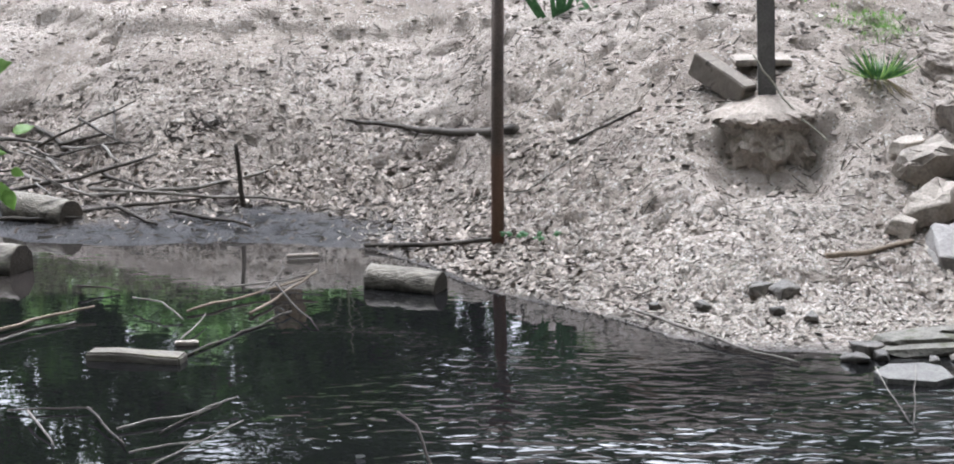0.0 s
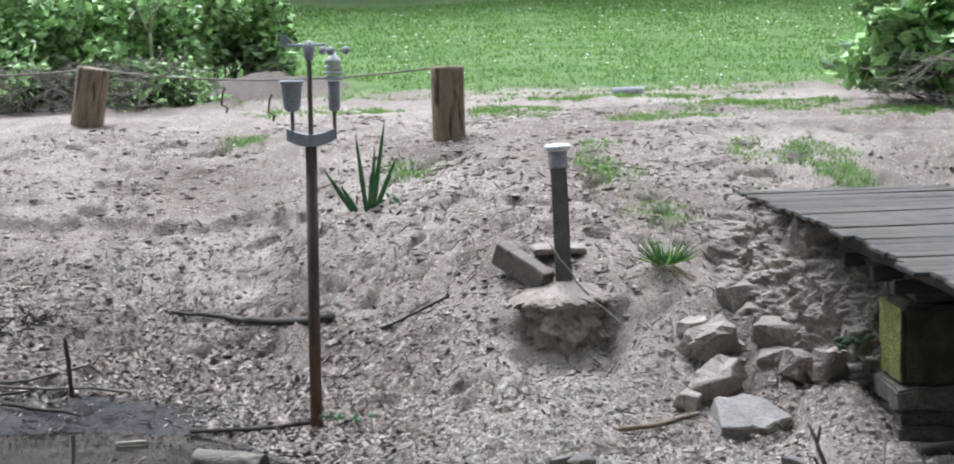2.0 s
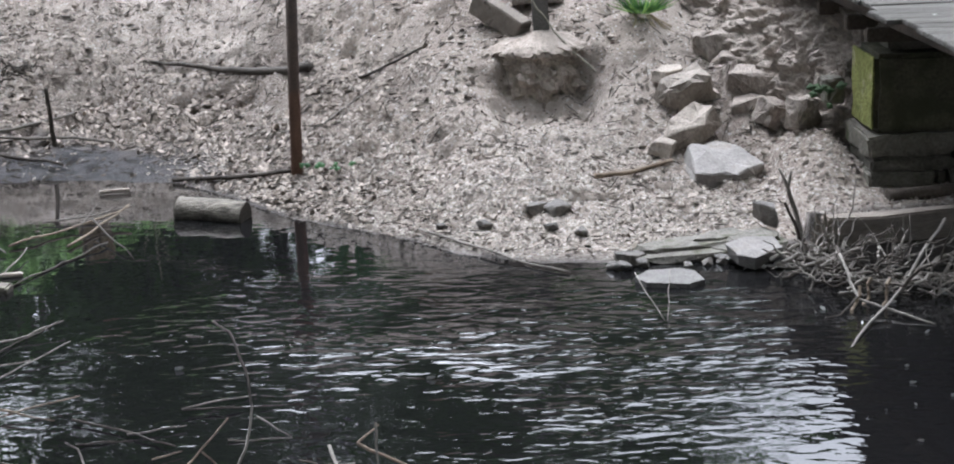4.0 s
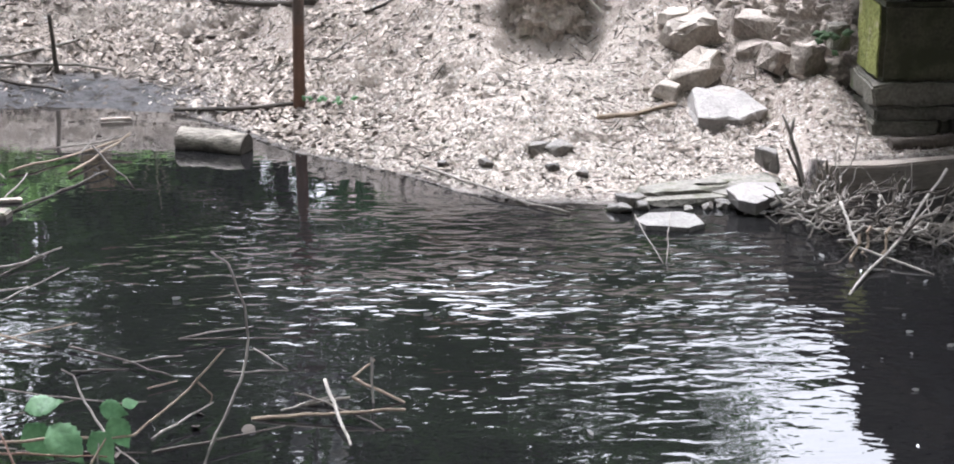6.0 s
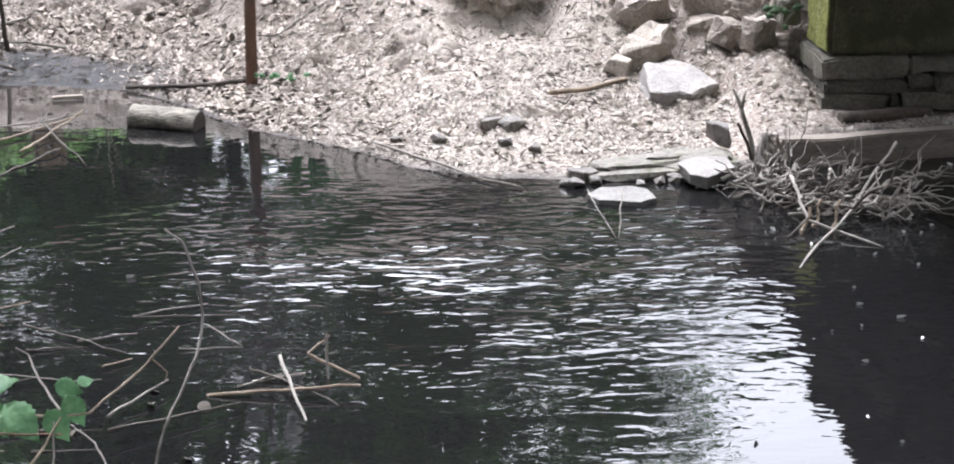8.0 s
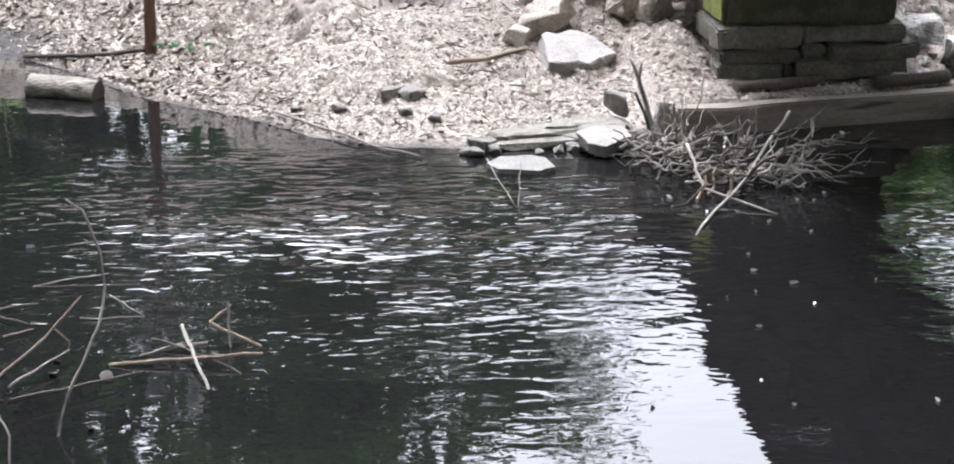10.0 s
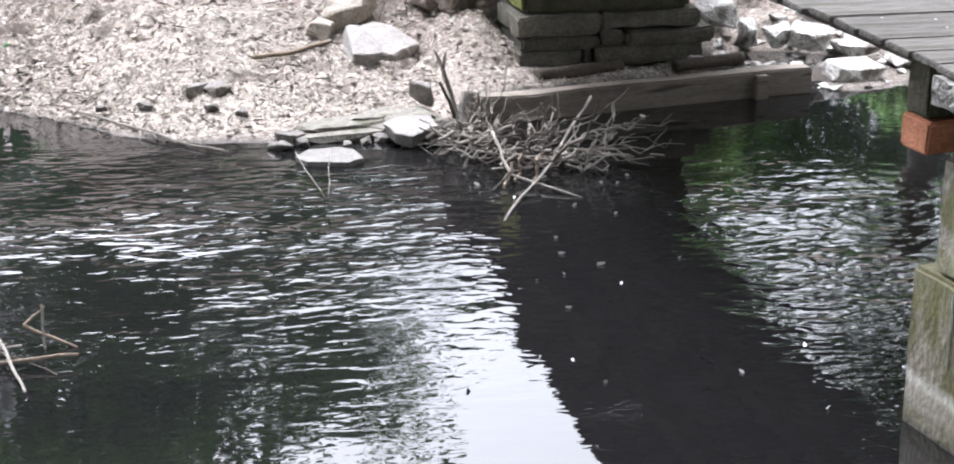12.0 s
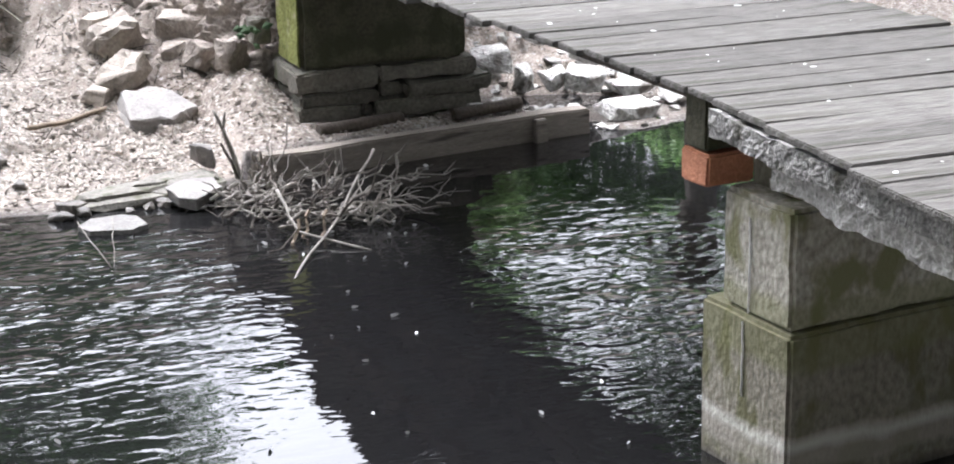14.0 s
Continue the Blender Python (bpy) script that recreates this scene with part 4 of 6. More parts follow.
def log(name, a, b, radius, label, mat=LOWDARKLOG, seed=0):
    a, b = Vector(a), Vector(b)
    ob = empty(name, Matrix.Translation((a + b) / 2), label, "log")
    d = (b - a) / 2
    bm = bmesh.new()
    n, rings = 24, []
    ax = d.normalized()
    u = ax.cross(Vector((0, 0, 1))).normalized()
    v = ax.cross(u)
    for i in range(19):
        c = d * (-1 + 2 * i / 18)
        rings.append([bm.verts.new(c + (u * math.cos(k * math.tau / n) + v * math.sin(k * math.tau / n)) * radius * (1 + 0.1 * noise.noise(Vector((math.cos(k * math.tau / n) * 1.4, math.sin(k * math.tau / n) * 1.4, i * 0.12 + seed * 7))) + 0.07 * noise.noise(Vector((k * 0.9, i * 0.35, seed))))) for k in range(n)])
    for r, s in zip(rings, rings[1:]):
        for k in range(n):
            bm.faces.new((r[k], r[(k + 1) % n], s[(k + 1) % n], s[k]))
    discs = []
    for r, s in ((rings[0], -1), (rings[-1], 1)):
        disc = bmesh.new()
        lo = [disc.verts.new(w_.co) for w_ in r]
        hi = [disc.verts.new(w_.co * 0.97 + ax * 0.012 * s) for w_ in r]
        disc.faces.new(hi)
        for k in range(n):
            disc.faces.new((lo[k], lo[(k + 1) % n], hi[(k + 1) % n], hi[k]))
        bm.faces.new(r)
        discs.append(disc)
    part("bark", bm, mat, ob, "", True)
    for disc in discs:
        part("cut_end", disc, LOGEND, ob, "dark cut end")
    return ob


log("log", (-2.04, 13.76, 0.045), (-1.54, 13.58, 0.035), 0.1, "short grey log lying at the water's edge", seed=1)
log("log", (-5.25, 15.9, 0.11), (-4.68, 15.62, 0.09), 0.13, "short thick log among sticks on the bank", seed=2)
log("log", (-5.2, 14.35, 0.06), (-4.6, 14.15, 0.05), 0.14, "stubby dark log half in the water", seed=3)

# stones
S = "pale broken sandstone on the sandy bank"


def block_stone(at, size, mat, label, turn=0.0, tilt=(0, 0), seed=0, jitter=0.2, group="", name="stone", outline=None, under=1.0):
    """A quarried slab: a box with its corners shifted, edges chipped and faces uneven."""
    r = random.Random(seed)
    q = bmesh.new()
    n = r.choice((4, 4, 5))
    turn0 = math.pi / 4 + r.uniform(-0.3, 0.3)
    for side, shrink in ((-1, under), (1, r.uniform(0.8, 1.0))):
        for px, py in outline or ():
            q.verts.new(Vector((px * shrink, py * shrink, side * size[2] / 2 * (1 + r.uniform(-jitter, jitter)))))
        for k in range(0 if outline else n):
            a = turn0 + (k + r.uniform(-0.25, 0.25)) * math.tau / n
            c, s_ = math.cos(a), math.sin(a)
            m = 1 / max(abs(c), abs(s_)) ** 0.75
            q.verts.new(Vector((c * m * size[0] / 2 * shrink * (1 + r.uniform(-jitter, jitter)), s_ * m * size[1] / 2 * shrink * (1 + r.uniform(-jitter, jitter)), side * size[2] / 2 * (1 + r.uniform(-jitter, jitter)))))
    bmesh.ops.convex_hull(q, input=q.verts)
    bmesh.ops.dissolve_limit(q, angle_limit=0.12, verts=q.verts, edges=q.edges)
    bmesh.ops.bevel(q, geom=list(q.edges), offset=min(size) * 0.06, segments=1, affect="EDGES")
    bmesh.ops.triangulate(q, faces=q.faces)
    bmesh.ops.subdivide_edges(q, edges=[e for e in q.edges if e.calc_length() > max(size) * 0.14], cuts=2)
    for v in q.verts:
        p = v.co * 11 + Vector((seed * 1.7, 0, 0))
        v.co += Vector((noise.noise(p), noise.noise(p + Vector((9, 0, 0))), noise.noise(p + Vector((0, 9, 0))))) * min(size) * 0.13
        v.co += Vector((noise.noise(p * 2.7), noise.noise(p * 2.7 + Vector((9, 0, 0))), noise.noise(p * 2.7 + Vector((0, 9, 0))))) * min(size) * 0.07
    ob = part(name, q, mat, at=pose(*at, tilt[0], tilt[1], turn))
    return tagged(ob, label, "stone", group)


block_stone((1.95, 13.86, 0.2), (0.6, 0.5, 0.2), PALESTONE, "large pale grey squared stone slab on the slope", 8, (19, 3), 7, 0.06, name="stone_slab", outline=((-0.29, -0.25), (0.08, -0.25), (0.33, -0.1), (0.1, 0.27), (-0.24, 0.25)))
block_stone((1.786, 14.720, 0.627), (0.52, 0.36, 0.26), STONE, S, 14, (24, -12), 3, 0.14, group="fallen stones")
block_stone((1.681, 14.950, 0.734), (0.26, 0.22, 0.09), STONE, S, 6, (8, -4), 10, group="fallen stones")
block_stone((1.782, 14.300, 0.433), (0.46, 0.27, 0.17), STONE, S, 24, (20, -24), 6, 0.12, group="fallen stones")
block_stone((1.536, 14.100, 0.315), (0.2, 0.16, 0.12), STONE, S, -20, (5, 14), 8, group="fallen stones")
for at, size, turn, tilt, seed in (
        ((2.088, 15.300, 0.889), (0.34, 0.30, 0.20), 8, (6, -2), 9),
        ((2.324, 14.850, 0.649), (0.42, 0.34, 0.20), 10, (8, 4), 12),
        ((2.426, 14.500, 0.468), (0.28, 0.24, 0.20), 40, (14, 10), 13),
        ((2.249, 14.620, 0.507), (0.30, 0.22, 0.13), 15, (10, -8), 14),
        ((2.578, 14.000, 0.571), (0.32, 0.26, 0.24), 55, (6, 12), 18),
        ((2.200, 15.100, 0.785), (0.30, 0.22, 0.12), 20, (12, 6), 20),
        ((2.572, 14.950, 0.687), (0.24, 0.20, 0.16), 60, (10, -10), 21),
        ((2.443, 15.550, 0.990), (0.30, 0.22, 0.18), 30, (10, 5), 22),
        ((2.687, 15.100, 0.977), (0.26, 0.22, 0.20), 12, (6, 8), 23),
        ((2.670, 15.700, 1.163), (0.30, 0.24, 0.20), 50, (12, -8), 24),
        ((2.010, 14.800, 0.571), (0.16, 0.14, 0.10), 0, (10, 10), 25),
        ((2.796, 14.300, 0.678), (0.20, 0.20, 0.20), 20, (5, 5), 26)):
    block_stone(at, size, SOIL, "rough stone half buried in the earth bank", turn, tilt, seed, 0.2, group="buried stones")
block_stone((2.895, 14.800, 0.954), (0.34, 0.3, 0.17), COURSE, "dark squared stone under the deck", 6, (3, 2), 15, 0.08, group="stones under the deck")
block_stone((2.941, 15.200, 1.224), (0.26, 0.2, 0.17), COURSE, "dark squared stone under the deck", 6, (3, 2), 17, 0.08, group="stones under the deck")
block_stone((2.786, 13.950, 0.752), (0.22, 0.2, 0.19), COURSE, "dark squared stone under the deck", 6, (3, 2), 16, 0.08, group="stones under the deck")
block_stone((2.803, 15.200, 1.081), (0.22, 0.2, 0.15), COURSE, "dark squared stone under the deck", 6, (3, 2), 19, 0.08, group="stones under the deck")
block_stone((1.315, 11.64, 0.012), (0.42, 0.36, 0.036), WETSLAB, "flat grey flagstone lying in the shallow water", 0, (180, 0), 41, 0.06, name="flat_stone", outline=((-0.22, -0.0), (-0.12, -0.16), (0.08, -0.19), (0.17, -0.12), (0.21, 0.1), (0.1, 0.19), (-0.16, 0.13)))
for i, (x, y, z, sx, sy, sz) in enumerate(((1.5, 12.2, 0.03, 0.8, 0.34, 0.05), (1.85, 12.24, 0.05, 0.62, 0.3, 0.05), (1.55, 12.26, 0.07, 0.72, 0.26, 0.035), (1.95, 12.3, 0.095, 0.5, 0.24, 0.035), (1.3, 12.22, 0.06, 0.34, 0.2, 0.04), (1.72, 12.33, 0.1, 0.4, 0.2, 0.025))):
    block_stone((x, y, z), (sx, sy, sz), SHORESLATE, "thin layered mossy slate ledge at the shore", 8 + 3 * i, (2, -2), 28 + i, 0.14, group="shore slates", name="slate")
block_stone((1.1, 12.1, 0.03), (0.24, 0.18, 0.07), DARKSTONE, "dark wet stone at the shore", 40, (0, 5), 29)
block_stone((1.88, 11.93, 0.08), (0.36, 0.3, 0.1), PALESTONE, "pale wedge of stone at the waterline", 0, (190, 2), 23, 0.1, outline=((-0.18, -0.05), (-0.05, -0.14), (0.17, -0.16), (0.19, 0.0), (0.0, 0.17), (-0.12, 0.1)))
block_stone((2.06, 12.5, 0.2), (0.2, 0.07, 0.16), PALESTONE, "pale broken slab beside the stakes", -35, (30, 10), 27, 0.2)
for i in range(16):
    x = rnd.uniform(1.0, 2.2)
    sx = rnd.uniform(0.06, 0.14)
    stone("dark_stone", (x, float(np.interp(x, SHORE_X, SHORE_Y)) - rnd.uniform(-0.05, 0.2), 0.02), (sx, sx * 0.8, sx * 0.5), DARKSTONE, "small wet stone at the water's edge", 40 * i, 130 + i, group="wet shore stones")
for i, (x, y, sx) in enumerate(((0.56, 13.22, 0.17), (0.7, 13.08, 0.22), (0.83, 12.62, 0.12), (0.18, 12.9, 0.12), (-0.12, 12.98, 0.09), (0.63, 12.72, 0.11))):
    stone("dark_stone", on_ground(x, y, 0.03), (sx, sx * 0.8, sx * 0.55), DARKSTONE, "small dark stone on the shingle beach", 40 * i, 30 + i, group="small dark stones")
PLATES = (
    (4.58, 13.80, 0.43, 0.36, 0.30, 0.20, 14, -6, -12),
    (4.74, 13.50, 0.31, 0.17, 0.16, 0.30, 8, 4, 8),
    (5.04, 13.62, 0.26, 0.19, 0.18, 0.24, 10, -14, 24),
    (5.27, 13.62, 0.25, 0.36, 0.30, 0.22, 10, 10, -10),
    (5.47, 13.15, 0.08, 0.46, 0.34, 0.18, 10, 8, 6),
    (4.44, 13.10, 0.19, 0.28, 0.20, 0.08, 22, 8, 30),
    (5.65, 13.90, 0.10, 0.20, 0.16, 0.12, 10, 4, 40),
    (4.65, 14.30, 0.65, 0.22, 0.20, 0.14, 8, 4, 10),
)
RUBBLE = (
    (4.2, 13.1, 0.19, 0.13, 0.1, 0.18, -10, 12, 20),
    (5.7, 13.65, 0.16, 0.3, 0.24, 0.14, 28, -10, 15),
    (5.95, 13.4, 0.1, 0.34, 0.26, 0.14, 20, 14, 40),
    (5.45, 14.0, 0.36, 0.3, 0.3, 0.16, 20, -20, 60),
    (5.85, 14.0, 0.26, 0.28, 0.22, 0.14, 20, 10, 50),
    (6.2, 13.7, 0.14, 0.26, 0.2, 0.12, 24, -8, 25),
    (5.1, 14.2, 0.5, 0.24, 0.2, 0.14, 24, 8, 35),
)
for i, (x, y, z, sx, sy, sz, tx_, ty_, turn) in enumerate(PLATES + RUBBLE):
    block_stone((x, y, z - 0.02), (sx * 1.1, sy * 1.1, sz * 0.62), LIMESTONE, "pale broken slab heaped beside the bridge pier", turn, (tx_, ty_), 50 + i, 0.24, group="heaped slabs", under=0.88)

# pale rubble that runs from the slabs down to the water
r = random.Random(19)
verts, faces = [], []
for _ in range(420):
    x, y = r.uniform(4.5, 7.0), r.uniform(12.85, 15.2)
    if y < float(np.interp(x, SHORE_X, SHORE_Y)) + 0.06:
        continue
    s_, k = 0.012 + 0.07 * r.random() ** 2.4, len(verts)
    q = stone_mesh((s_ * 2.2, s_ * 1.6, s_ * 1.1), r.randrange(9999), 10)
    turn = Matrix.Rotation(r.uniform(0, 6.28), 3, "Z")
    c = Vector(on_ground(x, y, 0.2 * s_))
    q.verts.index_update()
    verts += [tuple(c + turn @ v.co) for v in q.verts]
    faces += [tuple(k + v.index for v in f.verts) for f in q.faces]
    q.free()
tagged(sheet("rubble", verts, faces, LIMESTONE), "pale broken rubble and gravel beside the bridge", "rubble", kind="stuff")

# crumbling face of raw earth between the slope and the deck's underside
FACE = [(2.12, 16.6), (2.22, 16.0), (2.36, 15.6), (2.46, 15.2), (2.62, 14.85), (2.78, 14.5), (2.92, 14.15), (3.2, 13.95)]
bm = bmesh.new()
nu, nv = 190, 70
rows = []
for i in range(nu + 1):
    f = i / nu * (len(FACE) - 1)
    k = min(int(f), len(FACE) - 2)
    a, b = Vector((*FACE[k], 0)), Vector((*FACE[k + 1], 0))
    c = a.lerp(b, f - k)
    out = Vector((b.y - a.y, a.x - b.x, 0)).normalized()
    top = 1.5 - 0.5 * max(0.0, f - 4.5) / 2.5
    foot_z = height(c.x + out.x * 0.3, c.y + out.y * 0.3) - 0.12
    row = []
    for j in range(nv + 1):
        v = j / nv
        p = c + out * (0.26 - 0.5 * v + 0.1 * math.sin(v * 5)) + Vector((0, 0, foot_z + (top - foot_z) * v))
        q = p * 1.0
        push = 0.16 * noise.noise(q * 2.6) - 0.1 * abs(noise.noise(q * 5.0 + Vector((3, 0, 0)))) + 0.06 * noise.noise(q * 9.0) + 0.03 * noise.noise(q * 21.0) + 0.016 * noise.noise(q * 43.0)
        p += out * push + Vector((0, 0, 0.5 * push))
        p.z = min(p.z, 1.5)
        row.append(bm.verts.new(p))
    rows.append(row)
for ra, rb in zip(rows, rows[1:]):
    for j in range(nv):
        bm.faces.new((ra[j], rb[j], rb[j + 1], ra[j + 1]))
tagged(part("earth_face", bm, SOIL), "crumbling face of raw brown earth under the deck", "earth bank", kind="structure")

# timber box and plank beside the post
bm = bmesh.new()
box(bm, (-0.08, -0.27, -0.1), (0.08, 0.27, 0.08), 0.01, 0.008, 3, 2)
tagged(part("timber_block", bm, BEAM, at=pose(0.4, 15.84, 1.1, 24, 0, 50)), "short grey squared timber beside the post", "timber")
bm = bmesh.new()
box(bm, (-0.22, -0.12, -0.03), (0.22, 0.12, 0.02), 0.01, 0.01, 3, 2)
tagged(part("stone_slab", bm, STONE, at=pose(0.7, 16.12, 1.205, 6, 0, 10)), "flat pale stone beside the measuring post", "stone")


def stick(name, pts, r0, r1, mat, label, seed=0, category="stick"):
    bm = bmesh.new()
    out = []
    for a, b in zip(pts, pts[1:]):
        c = crooked(a, b, 0.035, 5, seed)
        out += c if not out else c[1:]
        seed += 1
    n = len(out)
    tube(bm, out, [r0 + (r1 - r0) * i / (n - 1) for i in range(n)], 6)
    return tagged(part(name, bm, mat, None, "", True), label, category)


def along(pts, dz=0.01):
    return [on_ground(x, y, dz) for x, y in pts]


stick("root", along([(-2.85, 17.6), (-2.25, 17.3), (-1.75, 16.8), (-1.22, 16.3)], 0.02), 0.012, 0.05, DARKTWIG, "dark half-buried root across the bank", 3, "root")
stick("stick", along([(-0.8, 15.95), (-0.5, 15.95), (-0.22, 16.05)]), 0.014, 0.01, DARKTWIG, "thin dark stick lying on the slope", 5)
stick("stick", along([(1.0, 13.65), (1.3, 13.8), (1.6, 13.95)], 0.03), 0.022, 0.016, TANTWIG, "pale stick lying on the beach", 7)
stick("stick", along([(-2.24, 14.85), (-1.77, 14.72), (-1.26, 14.61)], 0.03), 0.02, 0.018, DARKTWIG, "dark wet stick along the waterline by the pole", 9)
stick("stake", [(-3.36, 15.95, -0.1), (-3.39, 15.95, 0.3), (-3.41, 15.95, 0.6)], 0.025, 0.018, DARKTWIG, "thin upright stake in the mud", 11, "stake")
stick("stick", [(-0.27, 12.95, 0.05), (0.1, 12.5, 0.035), (0.36, 12.16, 0.025), (0.7, 11.87, 0.012)], 0.012, 0.007, TWIG, "thin bare twig along the water's edge", 13)


def nest_pile():
    """Heap of bare branches at the end of the shore beam, fanned out over the water."""
    heap = empty("branch_heap", pose(2.6, 11.6, 0.0), "heap of bare grey branches in the water", "branches")
    # long forked branches that rise to the far end
    for i in range(38):
        root = Vector((rnd.uniform(-0.5, 0.35), rnd.uniform(-0.55, 0.2), rnd.uniform(0.0, 0.12)))
        a = rnd.gauss(0.35, 0.7)
        L = rnd.uniform(0.4, 0.95)
        tip = root + Vector((math.cos(a) * L, math.sin(a) * L * 0.55 - 0.05, rnd.uniform(-0.05, 0.28)))
        tip.x = min(tip.x, 0.95)
        tip.z = max(0.01, tip.z)
        pts = crooked(root, tip, 0.2, 9, 300 + i)
        bm = bmesh.new()
        r0 = rnd.uniform(0.007, 0.014)
        tube(bm, pts, [r0 * (1 - 0.08 * k) for k in range(10)], 6)
        for k in (3, 5, 7):
            if rnd.random() < 0.7:
                side = (pts[k + 1] - pts[k]).normalized() * rnd.uniform(0.1, 0.26) + Vector((rnd.uniform(-0.06, 0.1), rnd.uniform(-0.12, 0.12), rnd.uniform(-0.05, 0.14)))
                tube(bm, crooked(pts[k], pts[k] + side, 0.2, 4, 400 + i + k), [r0 * 0.6, r0 * 0.52, r0 * 0.45, r0 * 0.35, r0 * 0.25], 5)
        part("forked_branch", bm, DARKTWIG if i % 4 == 0 else TWIG, heap)
    # curled roots at the stakes
    for i in range(16):
        bm = bmesh.new()
        c = Vector((rnd.uniform(-0.68, -0.15), rnd.uniform(-0.1, 0.45), rnd.uniform(0.02, 0.1)))
        a, bend = rnd.uniform(-0.6, 0.6), rnd.uniform(-1.1, 1.1)
        pts, p = [], c.copy()
        for k in range(8):
            pts.append(p.copy())
            p += Vector((math.cos(a), math.sin(a) * 0.7, 0.5 * math.sin(k * 1.3 + i))) * 0.055
            p.z = max(p.z, 0.005)
            a += bend * rnd.uniform(0.1, 0.6)
        r0 = rnd.uniform(0.01, 0.017)
        tube(bm, pts, [r0 * (1 - 0.07 * k) for k in range(8)], 6)
        part("root", bm, TWIG if i % 3 else DARKTWIG, heap)
    # small broken pieces below
    for i in range(34):
        bm = bmesh.new()
        c = Vector((rnd.gauss(0.05, 0.33), rnd.gauss(-0.1, 0.3), rnd.uniform(0.0, 0.1)))
        th = rnd.gauss(0.2, 0.9)
        d = Vector((math.cos(th), math.sin(th), rnd.uniform(-0.2, 0.3))) * rnd.uniform(0.06, 0.2)
        tube(bm, crooked(c - d, c + d, 0.25, 5, i), rnd.uniform(0.005, 0.01), 5)
        part("branch", bm, DARKTWIG if i % 2 else TWIG, heap)
    # two stubs that hang into the water
    for x, y in ((-0.2, -0.62), (-0.1, -0.66), (-0.3, -0.78)):
        bm = bmesh.new()
        tube(bm, crooked((x + 0.06, y + 0.1, 0.14), (x, y, -0.05), 0.2, 5, int(x * 50)), 0.011, 6)
        part("branch", bm, TANTWIG, heap)


nest_pile()
stick("branch", [(3.12, 11.95, 0.26), (2.76, 11.3, 0.12), (2.11, 10.09, -0.02)], 0.012, 0.009, TWIG, "bare branch leaning into the water", 15, "branch")
stick("branch", [(2.32, 11.35, 0.22), (2.36, 10.95, 0.05), (2.72, 10.56, 0.0)], 0.011, 0.008, TWIG, "bare branch lying across the branch heap", 16, "branch")
bm = bmesh.new()
tube(bm, crooked((2.34, 12.25, -0.15), (2.15, 12.25, 0.46), 0.03, 6, 4), [0.021, 0.02, 0.019, 0.018, 0.017, 0.016, 0.013], 8)
tube(bm, crooked((2.16, 12.25, 0.43), (2.1, 12.25, 0.56), 0.05, 3, 5), [0.015, 0.013, 0.011, 0.008], 6)
tube(bm, crooked((2.16, 12.25, 0.43), (2.18, 12.25, 0.54), 0.05, 3, 6), [0.014, 0.012, 0.01, 0.008], 6)
tagged(part("stake", bm, TWIG, smooth=True), "grey forked stake beside the beam", "stake")
stick("stake", [(2.28, 12.2, -0.1), (2.2, 12.2, 0.2), (2.13, 12.2, 0.34)], 0.014, 0.009, DARKTWIG, "thin broken stake beside the beam", 19, "stake")

# small plants at the foot of the pole and beside the pier
for name, x, y, z, count, size, label in (("weed", -0.98, 14.56, height(-0.98, 14.56), 9, 0.07, "small green weed at the foot of the pole"), ("ivy", 2.66, 13.72, 0.68, 9, 0.1, "few dark green ivy leaves on the pier's side")):
    pl = empty(name, pose(x, y, z), label, "plant")
    for i in range(count):
        bm = bmesh.new()
        a = rnd.uniform(0, math.tau)
        c = Vector((rnd.gauss(0, 0.09), rnd.gauss(0, 0.03), rnd.uniform(0.0, 0.03 if name == "weed" else 0.16)))
        tip = c + Vector((size * math.cos(a), -0.02, size * 0.5 * math.sin(a) + 0.01))
        side = (tip - c).cross(Vector((0.1, -0.8, 0.6))).normalized() * size * 0.35
        v0, v1, v2, v3 = (bm.verts.new(p) for p in (c, c.lerp(tip, 0.45) + side, tip, c.lerp(tip, 0.45) - side))
        v4 = bm.verts.new(c.lerp(tip, 0.5) + Vector((0, -0.012, 0.008)))
        for f in ((v0, v1, v4), (v1, v2, v4), (v2, v3, v4), (v3, v0, v4)):
            bm.faces.new(f)
        part("leaf", bm, BRIGHTLEAF if name == "weed" else IVY, pl)

# ---- plants: shrubs, trees, grass tufts, litter ----


def leaf_quads(verts, faces, c, size, r):
    """One leaf as a folded pair of faces, turned at random."""
    a = Vector((r.gauss(0, 1), r.gauss(0, 1), r.gauss(0, 0.6))).normalized()
    b = a.cross(Vector((r.gauss(0, 1), r.gauss(0, 1), r.gauss(0, 1)))).normalized()
    up = a.cross(b) * 0.25
    k = len(verts)
    verts += [c - a * size, c + b * size * 0.62 + up * size, c + a * size, c - b * size * 0.62 + up * size]
    faces += [(k, k + 1, k + 2), (k, k + 2, k + 3)]


def crown_mesh(name, clumps, per, spread_, size, mat, seed):
    r = random.Random(seed)
    verts, faces = [], []
    for c, rad in clumps:
        for _ in range(per):
            d = Vector((r.gauss(0, 1), r.gauss(0, 1), r.gauss(0, 1))).normalized() * rad * r.uniform(0.35, 1.0) ** 0.6
            d.z *= 0.75
            leaf_quads(verts, faces, c + d, size * r.uniform(0.6, 1.3), r)
    me = bpy.data.meshes.new(name)
    me.from_pydata([tuple(v) for v in verts], [], faces)
    me.materials.append(mat)
    return me


